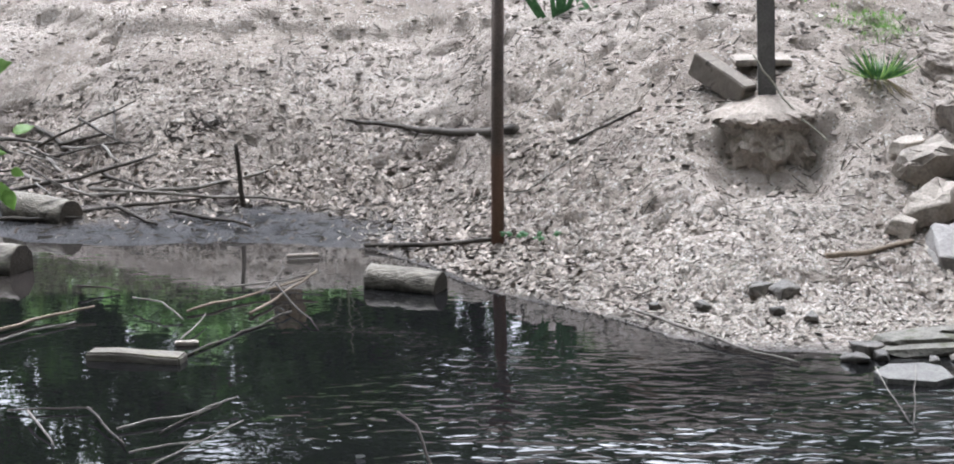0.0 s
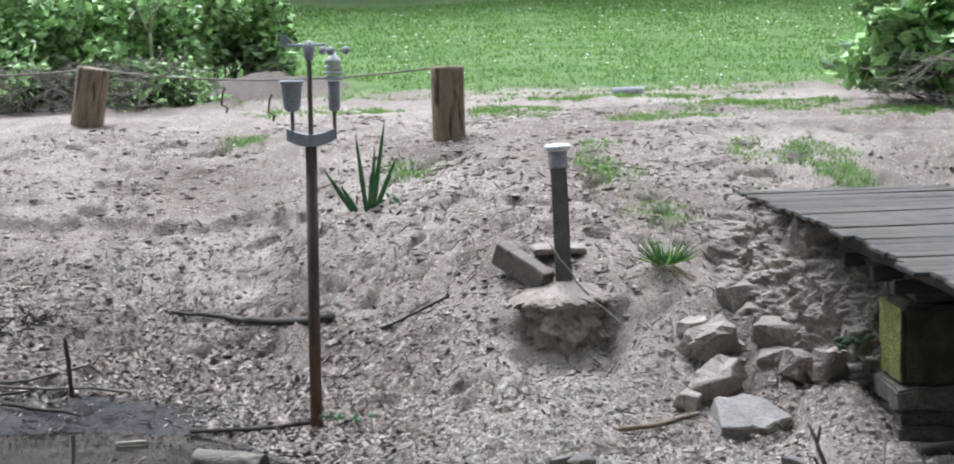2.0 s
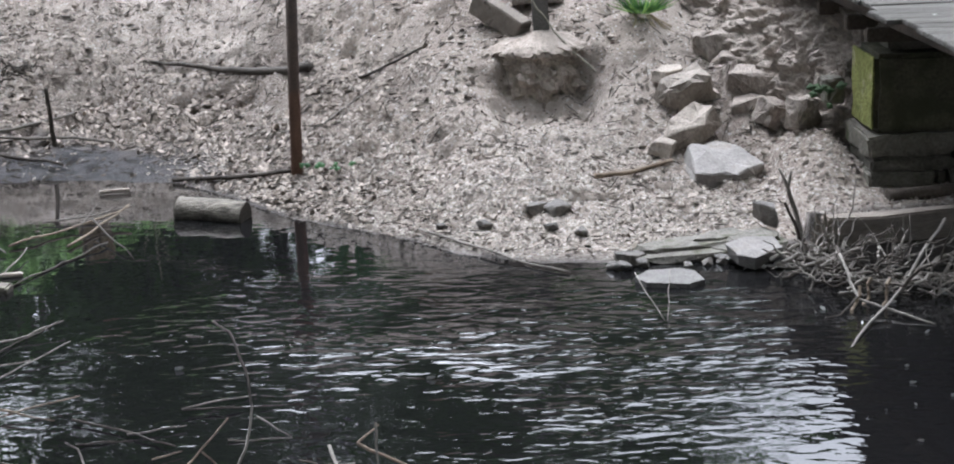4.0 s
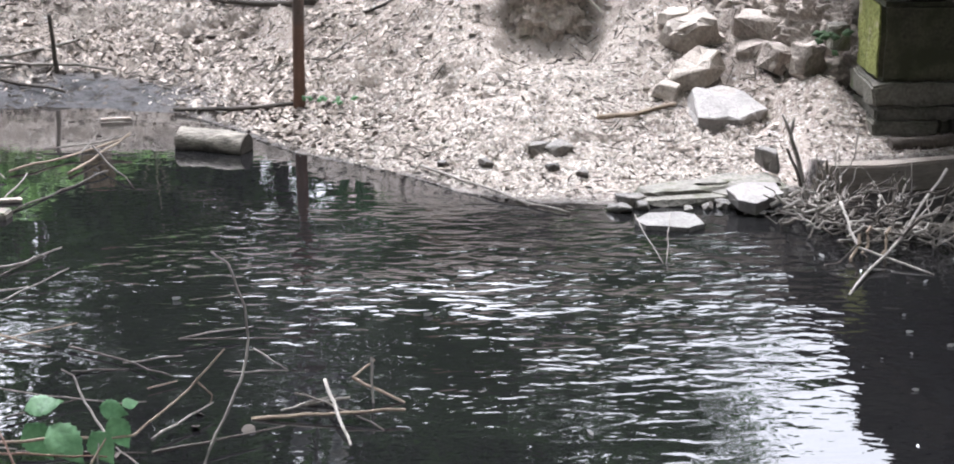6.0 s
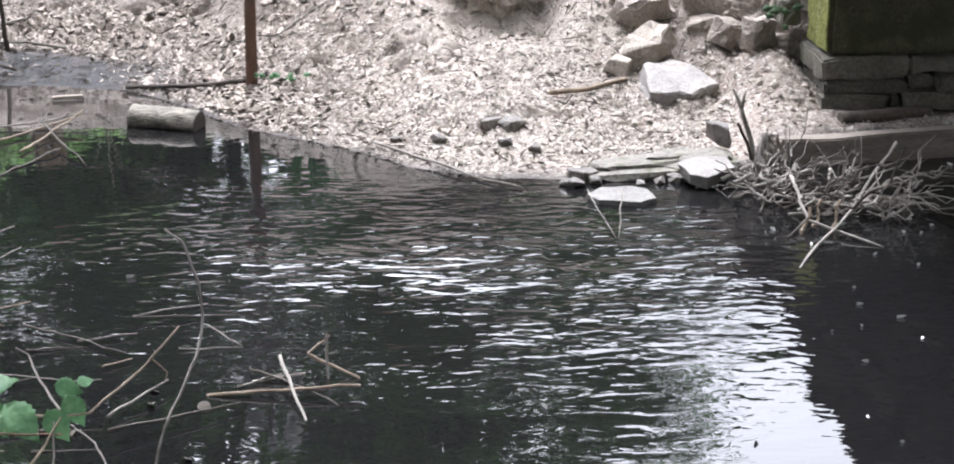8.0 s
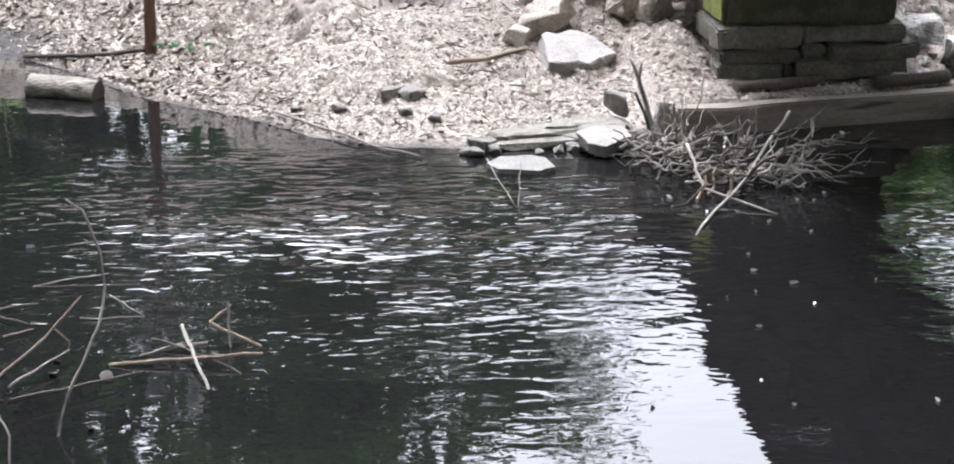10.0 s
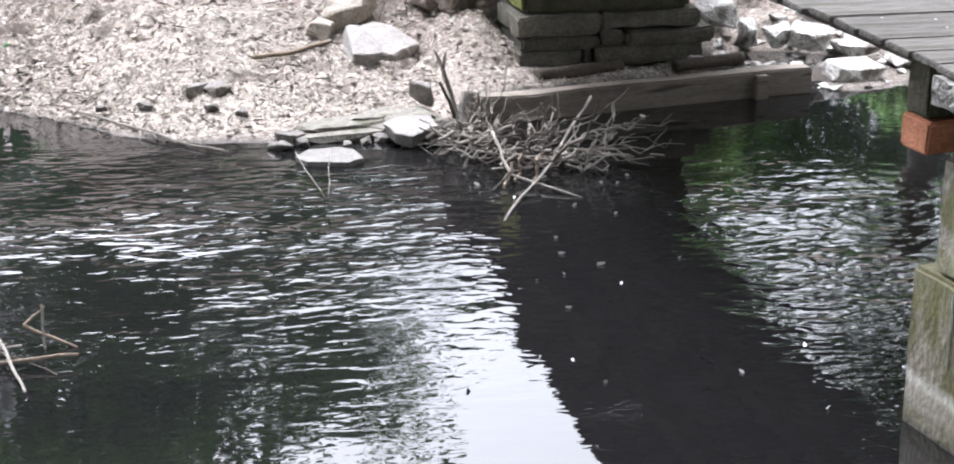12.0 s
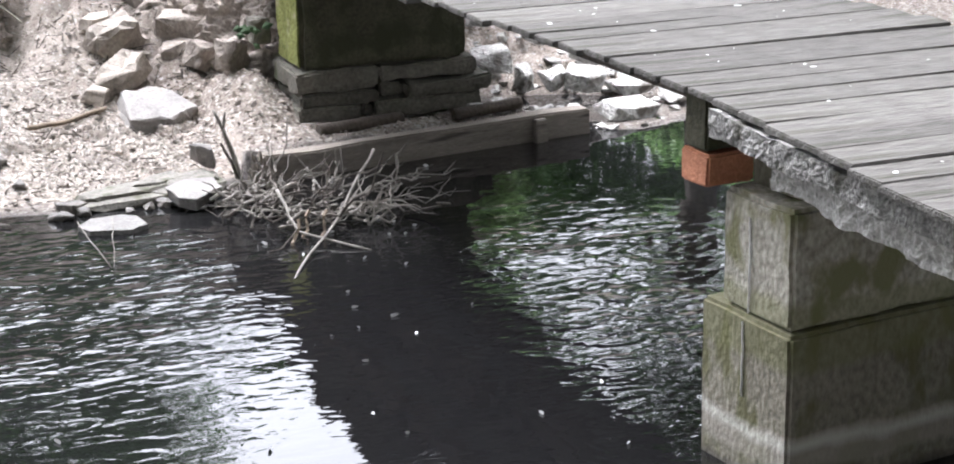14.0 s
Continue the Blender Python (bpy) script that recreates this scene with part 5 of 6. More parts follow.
def tree(tall, wide, seed, label):
    r = random.Random(seed)
    t = empty("tree", pose(0, 0, 0), label, "tree", "trees beyond the lawn")
    bm = bmesh.new()
    trunk = crooked((0, 0, -0.5), (r.uniform(-0.6, 0.6), r.uniform(-0.6, 0.6), tall * 0.8), 0.02, 8, seed)
    tube(bm, trunk, [0.38 * (1 - 0.11 * i) * tall / 20 for i in range(9)], 10)
    clumps = []
    for i in range(26):
        h = r.uniform(0.22, 0.95)
        base = trunk[min(8, int(h * 9))]
        a = r.uniform(0, math.tau)
        reach = wide * (1.0 - 0.75 * abs(h - 0.45)) * r.uniform(0.45, 1.0)
        tip = Vector((base.x + reach * math.cos(a), base.y + reach * math.sin(a), tall * h + r.uniform(0, 1.2)))
        tube(bm, crooked(base, tip, 0.08, 5, seed + i), [0.1, 0.085, 0.07, 0.05, 0.035, 0.02], 5)
        clumps.append((tip, r.uniform(1.0, 2.0) * wide / 5))
        clumps.append((base.lerp(tip, 0.6) + Vector((0, 0, r.uniform(-0.4, 0.8))), r.uniform(0.8, 1.5) * wide / 5))
    part("trunk", bm, BARK, t, "", True)
    ob = new("crown", crown_mesh("crown", clumps, 130, 1.0, 0.24, TREELEAF, seed))
    ob.parent = t
    return t


TL = "tall broad-leaved tree in full dark-green leaf"
proto = [tree(22, 5.5, 101, TL), tree(19, 5.0, 202, TL), tree(25, 6.0, 303, TL)]
spots = []
# skyline beyond the lawn: bearing from the camera's stand, and how high the crowns stand in degrees
for az, top in ((-27, 22), (-23, 20), (-19.5, 16.8), (-16, 17.2), (-13.6, 21), (-11, 22), (-8.5, 24), (-5.5, 22.5), (-2, 22.5), (1.2, 24), (3.8, 24.5), (6.3, 21.5), (9.9, 16), (12.8, 15.6), (15.8, 16.5), (18.4, 14.8), (20.6, 16.5), (22.6, 12.5), (25.0, 15), (29, 17), (33, 22)):
    dist = rnd.uniform(66, 80)
    spots.append((az, dist, dist * math.tan(radians(top))))
# unseen tall trees on both near banks, added to roof and shade the pond
for x, y, tall in ((-7.0, 2.0, 24), (7.5, -0.5, 25), (-11.5, 10.5, 24), (8.5, 5.5, 24), (-20, 12, 23), (19, 14, 24), (0.5, -7, 25), (-8, -7, 23), (9, -8, 24), (-3.5, -5, 13), (-10, -3, 13), (10.5, -4.5, 14), (-15, 3, 14), (15.5, 2, 14), (-6.5, -10, 16), (9.6, 20.8, 12)):
    spots.append((math.degrees(math.atan2(x, y)), math.hypot(x, y), tall))
# an unseen ring of trees all round, added to hold back sky light
for i in range(16):
    spots.append((46 + i * 17.5 + rnd.uniform(-4, 4), rnd.uniform(24, 34), rnd.uniform(20, 25)))
TALL = (22, 19, 25)
for i, (az, dist, tall) in enumerate(spots):
    x, y = dist * math.sin(radians(az)), dist * math.cos(radians(az))
    m = pose(x, y, float(base_height(x, y)), 0, 0, rnd.uniform(0, 360))
    if i < 3:
        proto[i].matrix_basis = m
        t = proto[i]
    else:
        t = copy_thing(proto[i % 3], m)
    k = tall / TALL[i % 3]
    t.scale = (k, k, k)


def shrub(x, y, wide, deep, tall, seed, label, per=170, size=0.082, dry=70):
    r = random.Random(seed)
    z = float(base_height(x, y))
    s = empty("shrub", pose(x, y, z), label, "shrub")
    bm = bmesh.new()
    clumps = []
    for i in range(44):
        tip = Vector((r.uniform(-wide, wide), r.uniform(-deep, deep), tall * r.uniform(0.15, 1.0)))
        tip.z *= 1 - 0.35 * abs(tip.x / wide)
        root = Vector((tip.x * 0.6, tip.y * 0.6, -0.05))
        tube(bm, crooked(root, tip, 0.15, 6, seed + i), [0.016, 0.014, 0.012, 0.01, 0.008, 0.006, 0.004], 5)
        if tip.z > 0.5 or i % 3 == 0:
            clumps.append((tip, r.uniform(0.25, 0.5)))
            clumps.append((root.lerp(tip, 0.75), r.uniform(0.2, 0.4)))
    part("stem_tangle", bm, DARKTWIG, s, "tangled bare brown stems")
    bm = bmesh.new()
    for i in range(dry):
        c = Vector((r.uniform(-wide, wide), -deep * r.uniform(0.5, 1.1), r.uniform(0.0, 0.55)))
        d = Vector((r.uniform(-0.4, 0.4), r.uniform(-0.15, 0.15), r.uniform(-0.2, 0.2)))
        tube(bm, crooked(c - d, c + d, 0.1, 5, seed + 200 + i), r.uniform(0.003, 0.008), 4)
    part("dry_brush", bm, TWIG, s, "dry brown brush at the shrub's foot")
    ob = new("foliage", crown_mesh("foliage", clumps, per, 1.0, size, LEAF, seed))
    ob.parent = s
    return s


shrub(-6.0, 26.2, 1.5, 1.0, 1.65, 11, "dense green shrub with tangled brown stems behind the bank")
shrub(-4.9, 27.8, 1.1, 1.0, 1.5, 12, "dense green shrub with tangled brown stems behind the bank")
shrub(-3.9, 29.3, 1.1, 1.0, 1.75, 18, "dense green shrub with tangled brown stems behind the bank")
shrub(6.5, 24.4, 1.2, 1.2, 1.9, 17, "dense leafy green shrub at the lawn's edge", 120, 0.105)
shrub(-8.5, 27.0, 2.0, 1.5, 1.6, 13, "dense green shrub with tangled brown stems behind the bank")
shrub(5.95, 21.5, 1.35, 0.9, 2.0, 14, "dense leafy green shrub at the lawn's edge", 120, 0.105, 150)
shrub(-5.5, 24.6, 1.5, 0.35, 0.7, 21, "tangled brown brush with few leaves behind the sand", 9, 0.07, 260)
shrub(-4.0, 25.4, 0.55, 0.25, 0.42, 22, "low brush and weeds with small green leaves", 34, 0.06, 90)
shrub(11.0, 22.0, 1.4, 1.4, 1.2, 15, "dense leafy green shrub at the lawn's edge")


bm = bmesh.new()
tube(bm, crooked((-4.12, 25.4, 1.9), (-4.13, 25.4, 2.92), 0.02, 6, 2), [0.028, 0.027, 0.026, 0.025, 0.024, 0.023, 0.022], 8)
for dx, dz, k in ((-0.22, 0.5, 1), (0.18, 0.55, 2), (0.02, 0.9, 3)):
    tube(bm, crooked((-4.13, 25.4, 2.9), (-4.13 + dx, 25.4, 2.92 + dz), 0.06, 5, k), [0.018, 0.016, 0.014, 0.012, 0.01, 0.006], 6)
tagged(part("sapling", bm, SAPLING, smooth=True), "slim pale green sapling trunk before the shrubs", "tree")


def blade(bm, base, tip, wide, bend=0.0):
    base, tip = Vector(base), Vector(tip)
    side = (tip - base).cross(Vector((0.2, 1, 0.1))).normalized()
    lift = Vector((0, -1, 0)) * bend
    prev = None
    for i in range(6):
        f = i / 5
        c = base.lerp(tip, f) + lift * math.sin(f * 3.14)
        ww = wide * (1 - f) ** 0.55 * (0.7 + 0.9 * f if f < 0.4 else 1.05)
        a, m, b = bm.verts.new(c - side * ww), bm.verts.new(c + Vector((0, -0.25 * ww, 0))), bm.verts.new(c + side * ww)
        if prev:
            bm.faces.new((prev[0], prev[1], m, a))
            bm.faces.new((prev[1], prev[2], b, m))
        prev = (a, m, b)


ix, iy, iz = on_ground(-0.95, 17.9)
iris = empty("iris_plant", pose(ix, iy, iz), "clump of upright sword-shaped green iris leaves", "plant")
for dx, top, ln_ in ((0.0, (0.02, 0), 0.3), (0.03, (0.15, 0), 0.72), (-0.03, (-0.1, 0), 0.62), (0.05, (0.24, 0), 0.42), (-0.16, (-0.38, 0), 0.34), (-0.12, (-0.24, 0), 0.2), (0.01, (0.06, 0), 0.5)):
    bm = bmesh.new()
    blade(bm, (dx, 0, -0.02), (top[0] * 1.1, top[1], ln_ * 1.15), 0.029, 0.01)
    part("leaf", bm, IRIS, iris)
for i in range(9):
    bm = bmesh.new()
    a = rnd.uniform(0, math.tau)
    blade(bm, (0.28, -0.02, 0), (0.28 + 0.2 * math.cos(a), 0.1 * math.sin(a), rnd.uniform(0.05, 0.14)), 0.05, 0.02)
    part("low_leaf", bm, BRIGHTLEAF, iris)

tx, ty, tz = on_ground(1.56, 15.78)
tuft = empty("grass_tuft", pose(tx, ty, tz), "tuft of long green grass hanging over the bank", "grass")
for i in range(110):
    bm = bmesh.new()
    a = rnd.uniform(0, math.tau)
    L = rnd.uniform(0.08, 0.26)
    out = rnd.uniform(0.06, 0.34)
    down = rnd.random() < 0.25
    blade(bm, (0.05 * math.cos(a), 0.05 * math.sin(a), 0), (out * math.cos(a), out * math.sin(a) - 0.05, -0.15 if down else L), 0.0065, 0.06)
    part("blade", bm, DRYBLADE if down else (IRIS if i % 2 else BLADE), tuft)

# grass blades and litter, past counting
verts, faces = [], []
r = random.Random(5)
while len(faces) < 60000:
    x, y = r.uniform(-9, 14), 16 + 45 * r.random() ** 1.3
    if grass_mask(x, y) < r.uniform(0.12, 0.9) or (y < 23 and r.random() < 0.15):
        continue
    z = height(x, y)
    h, a = r.uniform(0.02, 0.06) * (1 + 0.01 * (y - 16)), r.uniform(0, 6.28)
    k = len(verts)
    wd = 0.008 + 0.0006 * (y - 16)
    verts += [(x - wd * math.cos(a), y - wd * math.sin(a), z - 0.005), (x + wd * math.cos(a), y + wd * math.sin(a), z - 0.005), (x + r.gauss(0, 0.02), y + r.gauss(0, 0.02), z + h)]
    faces.append((k, k + 1, k + 2))
made = 0
while made < 16000:
    x, y = r.uniform(-3.2, 5.5), r.uniform(16.2, 24.5)
    if grass_mask(x, y) < r.uniform(0.08, 0.55):
        continue
    z, h, a, k = height(x, y), r.uniform(0.02, 0.05), r.uniform(0, 6.28), len(verts)
    wd = r.uniform(0.004, 0.009)
    verts += [(x - wd * math.cos(a), y - wd * math.sin(a), z - 0.005), (x + wd * math.cos(a), y + wd * math.sin(a), z - 0.005), (x + r.gauss(0, 0.025), y + r.gauss(0, 0.025), z + h)]
    faces.append((k, k + 1, k + 2))
    made += 1
tagged(sheet("grass", verts, faces, BLADE), "short green grass blades on the lawn and bank", "grass", kind="stuff")


def litter(name, count, area, sizes, mat, label, seed, lift=0.3, beach=False, wet=0.93, slope=0.0):
    r = random.Random(seed)
    verts, faces = [], []
    made = 0
    while made < count:
        x, y = r.uniform(*area[0]), r.uniform(*area[1])
        d = y - float(np.interp(x, SHORE_X, SHORE_Y))
        if d < 0.05 or grass_mask(x, y) > 0.5 or r.random() < mud_shade_mask(x, y) * wet - 0.1 or r.random() < (d - 1.5) / 6:
            continue
        if slope and (r.random() < (x + 0.9) / 1.5 or r.random() < max(0.0, d - 2.6) / 2.2 or r.random() > 0.35 + 0.65 * damp_shade_mask(x, y) or noise.noise(Vector((x * 1.1, y * 1.1, 3))) < r.uniform(-0.9, 0.0)):
            continue
        if beach and r.random() < 0.55 * damp_shade_mask(x, y):
            continue
        if beach and (x > 2.0 and y > 12.6 and r.random() < 0.75 or noise.noise(Vector((x * 1.6, y * 1.6, 6))) < r.uniform(-0.5, 0.1)):
            continue
        if beach and r.random() < min(0.93, (d - 1.2) / 2.0 + max(0.0, (-0.8 - x) / 2.5)):
            continue
        z = height(x, y)
        if abs(height(x + 0.05, y) - height(x - 0.05, y)) + abs(height(x, y + 0.05) - height(x, y - 0.05)) > 0.1:
            continue
        s, a = r.uniform(*sizes), r.uniform(0, 6.28)
        ca, sa = math.cos(a), math.sin(a)
        k = len(verts)
        tx_, ty_ = r.gauss(0, lift), r.gauss(0, lift)
        gx = (height(x + 0.05, y) - height(x - 0.05, y)) / 0.1
        gy = (height(x, y + 0.05) - height(x, y - 0.05)) / 0.1
        for u, v in ((-1, -0.4), (-0.2, -0.6), (0.9, -0.25), (1, 0.3), (0.1, 0.6), (-0.8, 0.35)):
            px, py = (u * ca - v * sa) * s * r.uniform(0.8, 1.2), (u * sa + v * ca) * s * r.uniform(0.8, 1.2)
            verts.append((x + px, y + py, z + 0.008 + px * (gx + tx_) + py * (gy + ty_)))
        verts.append((x, y, z + 0.012 + s * r.uniform(0.0, 0.3)))
        faces += [(k + i, k + (i + 1) % 6, k + 6) for i in range(6)]
        made += 1
    return tagged(sheet(name, verts, faces, mat), label, "litter", kind="stuff")


litter("wood_chips", 9500, ((-6, 4.5), (12, 18.5)), (0.007, 0.019), CHIP, "pale wood chips and dry leaves strewn over the bank", 21, 0.4, beach=True)
litter("dead_leaves", 3400, ((-6, 4.5), (12, 18.5)), (0.010, 0.03), DARKCHIP, "dark dead leaves strewn over the bank", 22, 0.4)

litter("leaf_litter", 4300, ((-6, 0.6), (12.8, 18.5)), (0.013, 0.038), OLDLEAF, "curled brown and grey dead leaves over the damp bank", 23, 0.55, wet=1.25, slope=1.0)

r = random.Random(77)
verts, faces = [], []
while len(verts) < 6 * 4200:
    x, y = r.uniform(-7, 3), r.uniform(13, 21.5)
    d = y - float(np.interp(x, SHORE_X, SHORE_Y))
    if d < 0.6 or mud_shade_mask(x, y) > 0.4 or r.random() > 0.25 + 0.75 * max(0, noise.noise(Vector((x * 1.1, y * 1.1, 4)))) * 2:
        continue
    s, z, a = 0.008 + 0.03 * r.random() ** 3, height(x, y), r.uniform(0, 6.28)
    k = len(verts)
    for i in range(4):
        b = a + i * 1.57 + r.uniform(-0.3, 0.3)
        verts.append((x + s * math.cos(b) * r.uniform(0.8, 1.7), y + s * math.sin(b), z + s * r.uniform(-0.1, 0.3)))
    verts += [(x, y, z + s * r.uniform(0.6, 1.1)), (x, y, z - s)]
    for i in range(4):
        faces += [(k + i, k + (i + 1) % 4, k + 4), (k + (i + 1) % 4, k + i, k + 5)]
tagged(sheet("soil_clods", verts, faces, CLOD), "dry soil clods scattered over the bank", "soil", kind="stuff")

# dark lumps added in place of the shade in trodden dents
r = random.Random(78)
verts, faces = [], []
while len(verts) < 8 * 1700:
    x, y = r.uniform(-7, 1.6), r.uniform(15.5, 22)
    d = y - float(np.interp(x, SHORE_X, SHORE_Y))
    if d < 1.6 or mud_shade_mask(x, y) > 0.3 or grass_mask(x, y) > 0.4 or r.random() > 0.12 + 2.2 * max(0, noise.noise(Vector((x * 1.3, y * 1.3, 9)))):
        continue
    s, z, a, k = 0.008 + 0.034 * r.random() ** 2.2, height(x, y), r.uniform(0, 6.28), len(verts)
    for i in range(6):
        b = a + i * 1.047 + r.uniform(-0.25, 0.25)
        verts.append((x + s * math.cos(b) * r.uniform(0.9, 1.6), y + s * math.sin(b) * r.uniform(0.6, 1.0), z + s * r.uniform(-0.05, 0.15)))
    verts += [(x + r.uniform(-0.3, 0.3) * s, y, z + s * r.uniform(0.2, 0.5)), (x, y, z - s)]
    for i in range(6):
        faces += [(k + i, k + (i + 1) % 6, k + 6), (k + (i + 1) % 6, k + i, k + 7)]
tagged(sheet("dark_soil_lumps", verts, faces, DARKCHIP), "small dark lumps standing in for shaded dents on the trampled bank", "soil", kind="stuff")

r = random.Random(9)
verts, faces = [], []
for _ in range(1400):
    x, y = r.uniform(-6, 12), 17 + 38 * r.random() ** 1.2
    if grass_mask(x, y) < 0.4 or r.random() > 0.35 + noise.noise(Vector((x * 0.5, y * 0.3, 2))):
        continue
    z, s, k = height(x, y) + 0.05, r.uniform(0.01, 0.022) * (1 + 0.02 * (y - 17)), len(verts)
    verts += [(x + s * math.cos(i * 1.047), y + s * math.sin(i * 1.047), z) for i in range(6)] + [(x, y, z + s * 0.8)]
    faces += [(k + i, k + (i + 1) % 6, k + 6) for i in range(6)]
tagged(sheet("daisies", verts, faces, WHITE), "small white daisies and petals in the lawn", "daisies", kind="stuff")

r = random.Random(31)
verts, faces = [], []
made = 0
while made < 2400:
    x, y = r.uniform(-6, 2.4), r.uniform(12.3, 19)
    d = y - float(np.interp(x, SHORE_X, SHORE_Y))
    if d < 0.05 or r.random() > 0.3 + 0.7 * damp_shade_mask(x, y):
        continue
    L, a, w_ = r.uniform(0.03, 0.13), r.uniform(0, 6.28), r.uniform(0.002, 0.005)
    ends = []
    for f in (-0.5, 0.5):
        px, py = x + f * L * math.cos(a), y + f * L * math.sin(a)
        ends.append(Vector((px, py, height(px, py) + 0.006 + r.uniform(0, 0.02))))
    k = len(verts)
    side = Vector((-math.sin(a), math.cos(a), 0)) * w_
    for e in ends:
        verts += [tuple(e - side), tuple(e + side), tuple(e + Vector((0, 0, w_ * 1.7)))]
    faces += [(k, k + 1, k + 4, k + 3), (k + 1, k + 2, k + 5, k + 4), (k + 2, k, k + 3, k + 5), (k, k + 2, k + 1), (k + 3, k + 4, k + 5)]
    made += 1
tagged(sheet("twig_litter", verts, faces, DARKTWIG), "dark broken twiglets strewn over the damp bank", "litter", kind="stuff")

# ---- sticks, planks and branches in the pond and on its muddy edge ----
WETSTICK = "bare pale stick lying half in the water"
STICKS_BY_LOG = (
    ([(-3.12, 12.97, 0.02), (-2.77, 13.39, 0.03), (-2.40, 13.70, 0.10)], 0.017, 0.012, TANTWIG),
    ([(-2.70, 12.92, 0.02), (-2.57, 13.40, 0.04), (-2.40, 13.72, 0.11)], 0.02, 0.012, TANTWIG),
    ([(-3.02, 13.62, 0.02), (-2.38, 13.8, 0.08)], 0.013, 0.01, TWIG),
    ([(-2.72, 13.39, 0.02), (-2.62, 13.63, 0.14)], 0.01, 0.007, TWIG),
    ([(-2.89, 12.00, 0.005), (-2.67, 12.53, 0.01), (-2.44, 12.97, 0.02)], 0.012, 0.016, DARKTWIG),
    ([(-2.62, 13.40, 0.10), (-2.20, 12.59, 0.0)], 0.012, 0.008, DARKTWIG),
    ([(-3.53, 13.18, 0.06), (-3.28, 12.98, 0.08), (-3.10, 12.78, 0.02)], 0.012, 0.01, TWIG),
)
STICKS_OPEN = (
    ([(-3.00, 12.27, 0.02), (-2.96, 12.81, 0.05)], 0.012, 0.01, TWIG),
    ([(-4.30, 12.37, 0.02), (-4.00, 12.80, 0.03), (-3.72, 12.95, 0.06)], 0.024, 0.015, TANTWIG),
    ([(-4.23, 12.16, 0.01), (-3.99, 12.51, 0.02), (-3.78, 12.72, 0.02)], 0.014, 0.01, TWIG),
    ([(-4.00, 13.49, 0.06), (-3.87, 13.55, 0.04), (-3.72, 13.54, 0.02)], 0.016, 0.01, DARKTWIG),
    ([(-2.92, 10.58, 0.02), (-2.55, 10.84, 0.03), (-2.37, 11.02, 0.06)], 0.014, 0.008, TWIG),
    ([(-2.68, 10.54, 0.01), (-2.58, 10.82, 0.01), (-2.47, 11.07, 0.01)], 0.008, 0.006, DARKTWIG),
    ([(-3.15, 10.84, 0.05), (-2.80, 10.32, 0.02)], 0.014, 0.01, DARKTWIG),
)
STICKS_NEAR = (
    ([(-3.46, 10.79, 0.05), (-3.18, 10.32, 0.02)], 0.013, 0.01, TWIG),
    ([(-3.61, 10.88, 0.02), (-3.15, 10.93, 0.02)], 0.01, 0.008, DARKTWIG),
    ([(-2.75, 10.2, 0.02), (-2.43, 10.37, 0.03)], 0.012, 0.008, TWIG),
    ([(-2.68, 9.8, 0.01), (-2.47, 10.31, 0.02), (-2.25, 10.61, 0.06)], 0.01, 0.007, TWIG),
    ([(-2.02, 9.40, 0.02), (-1.74, 9.22, 0.02), (-1.43, 8.96, 0.02)], 0.012, 0.009, DARKTWIG),
    ([(-1.05, 9.24, 0.06), (-0.87, 9.09, 0.0)], 0.009, 0.006, TWIG),
    ([(-1.70, 9.15, 0.02), (-1.41, 9.25, 0.02)], 0.009, 0.006, TWIG),
)
STICKS_FAR = (
    ([(-1.18, 9.05, 0.01), (-0.86, 9.05, 0.01)], 0.007, 0.005, TWIG),
    ([(-1.52, 8.79, 0.02), (-1.39, 8.89, 0.02)], 0.008, 0.006, TANTWIG),
    ([(1.06, 11.3, 0.16), (1.19, 10.80, 0.0)], 0.006, 0.006, TWIG),
    ([(1.26, 11.2, 0.2), (1.2, 10.78, -0.02)], 0.007, 0.006, TWIG),
)
for i, (pts, r0, r1, mat) in enumerate(STICKS_BY_LOG + STICKS_OPEN + STICKS_NEAR + STICKS_FAR):
    stick("stick", pts, r0 * 0.58, r1 * 0.5, mat, WETSTICK, 40 + i)

# floating raft of broken twigs
raft = empty("twig_raft", pose(0, 0, 0), "small raft of broken twigs floating on the pond", "twigs")
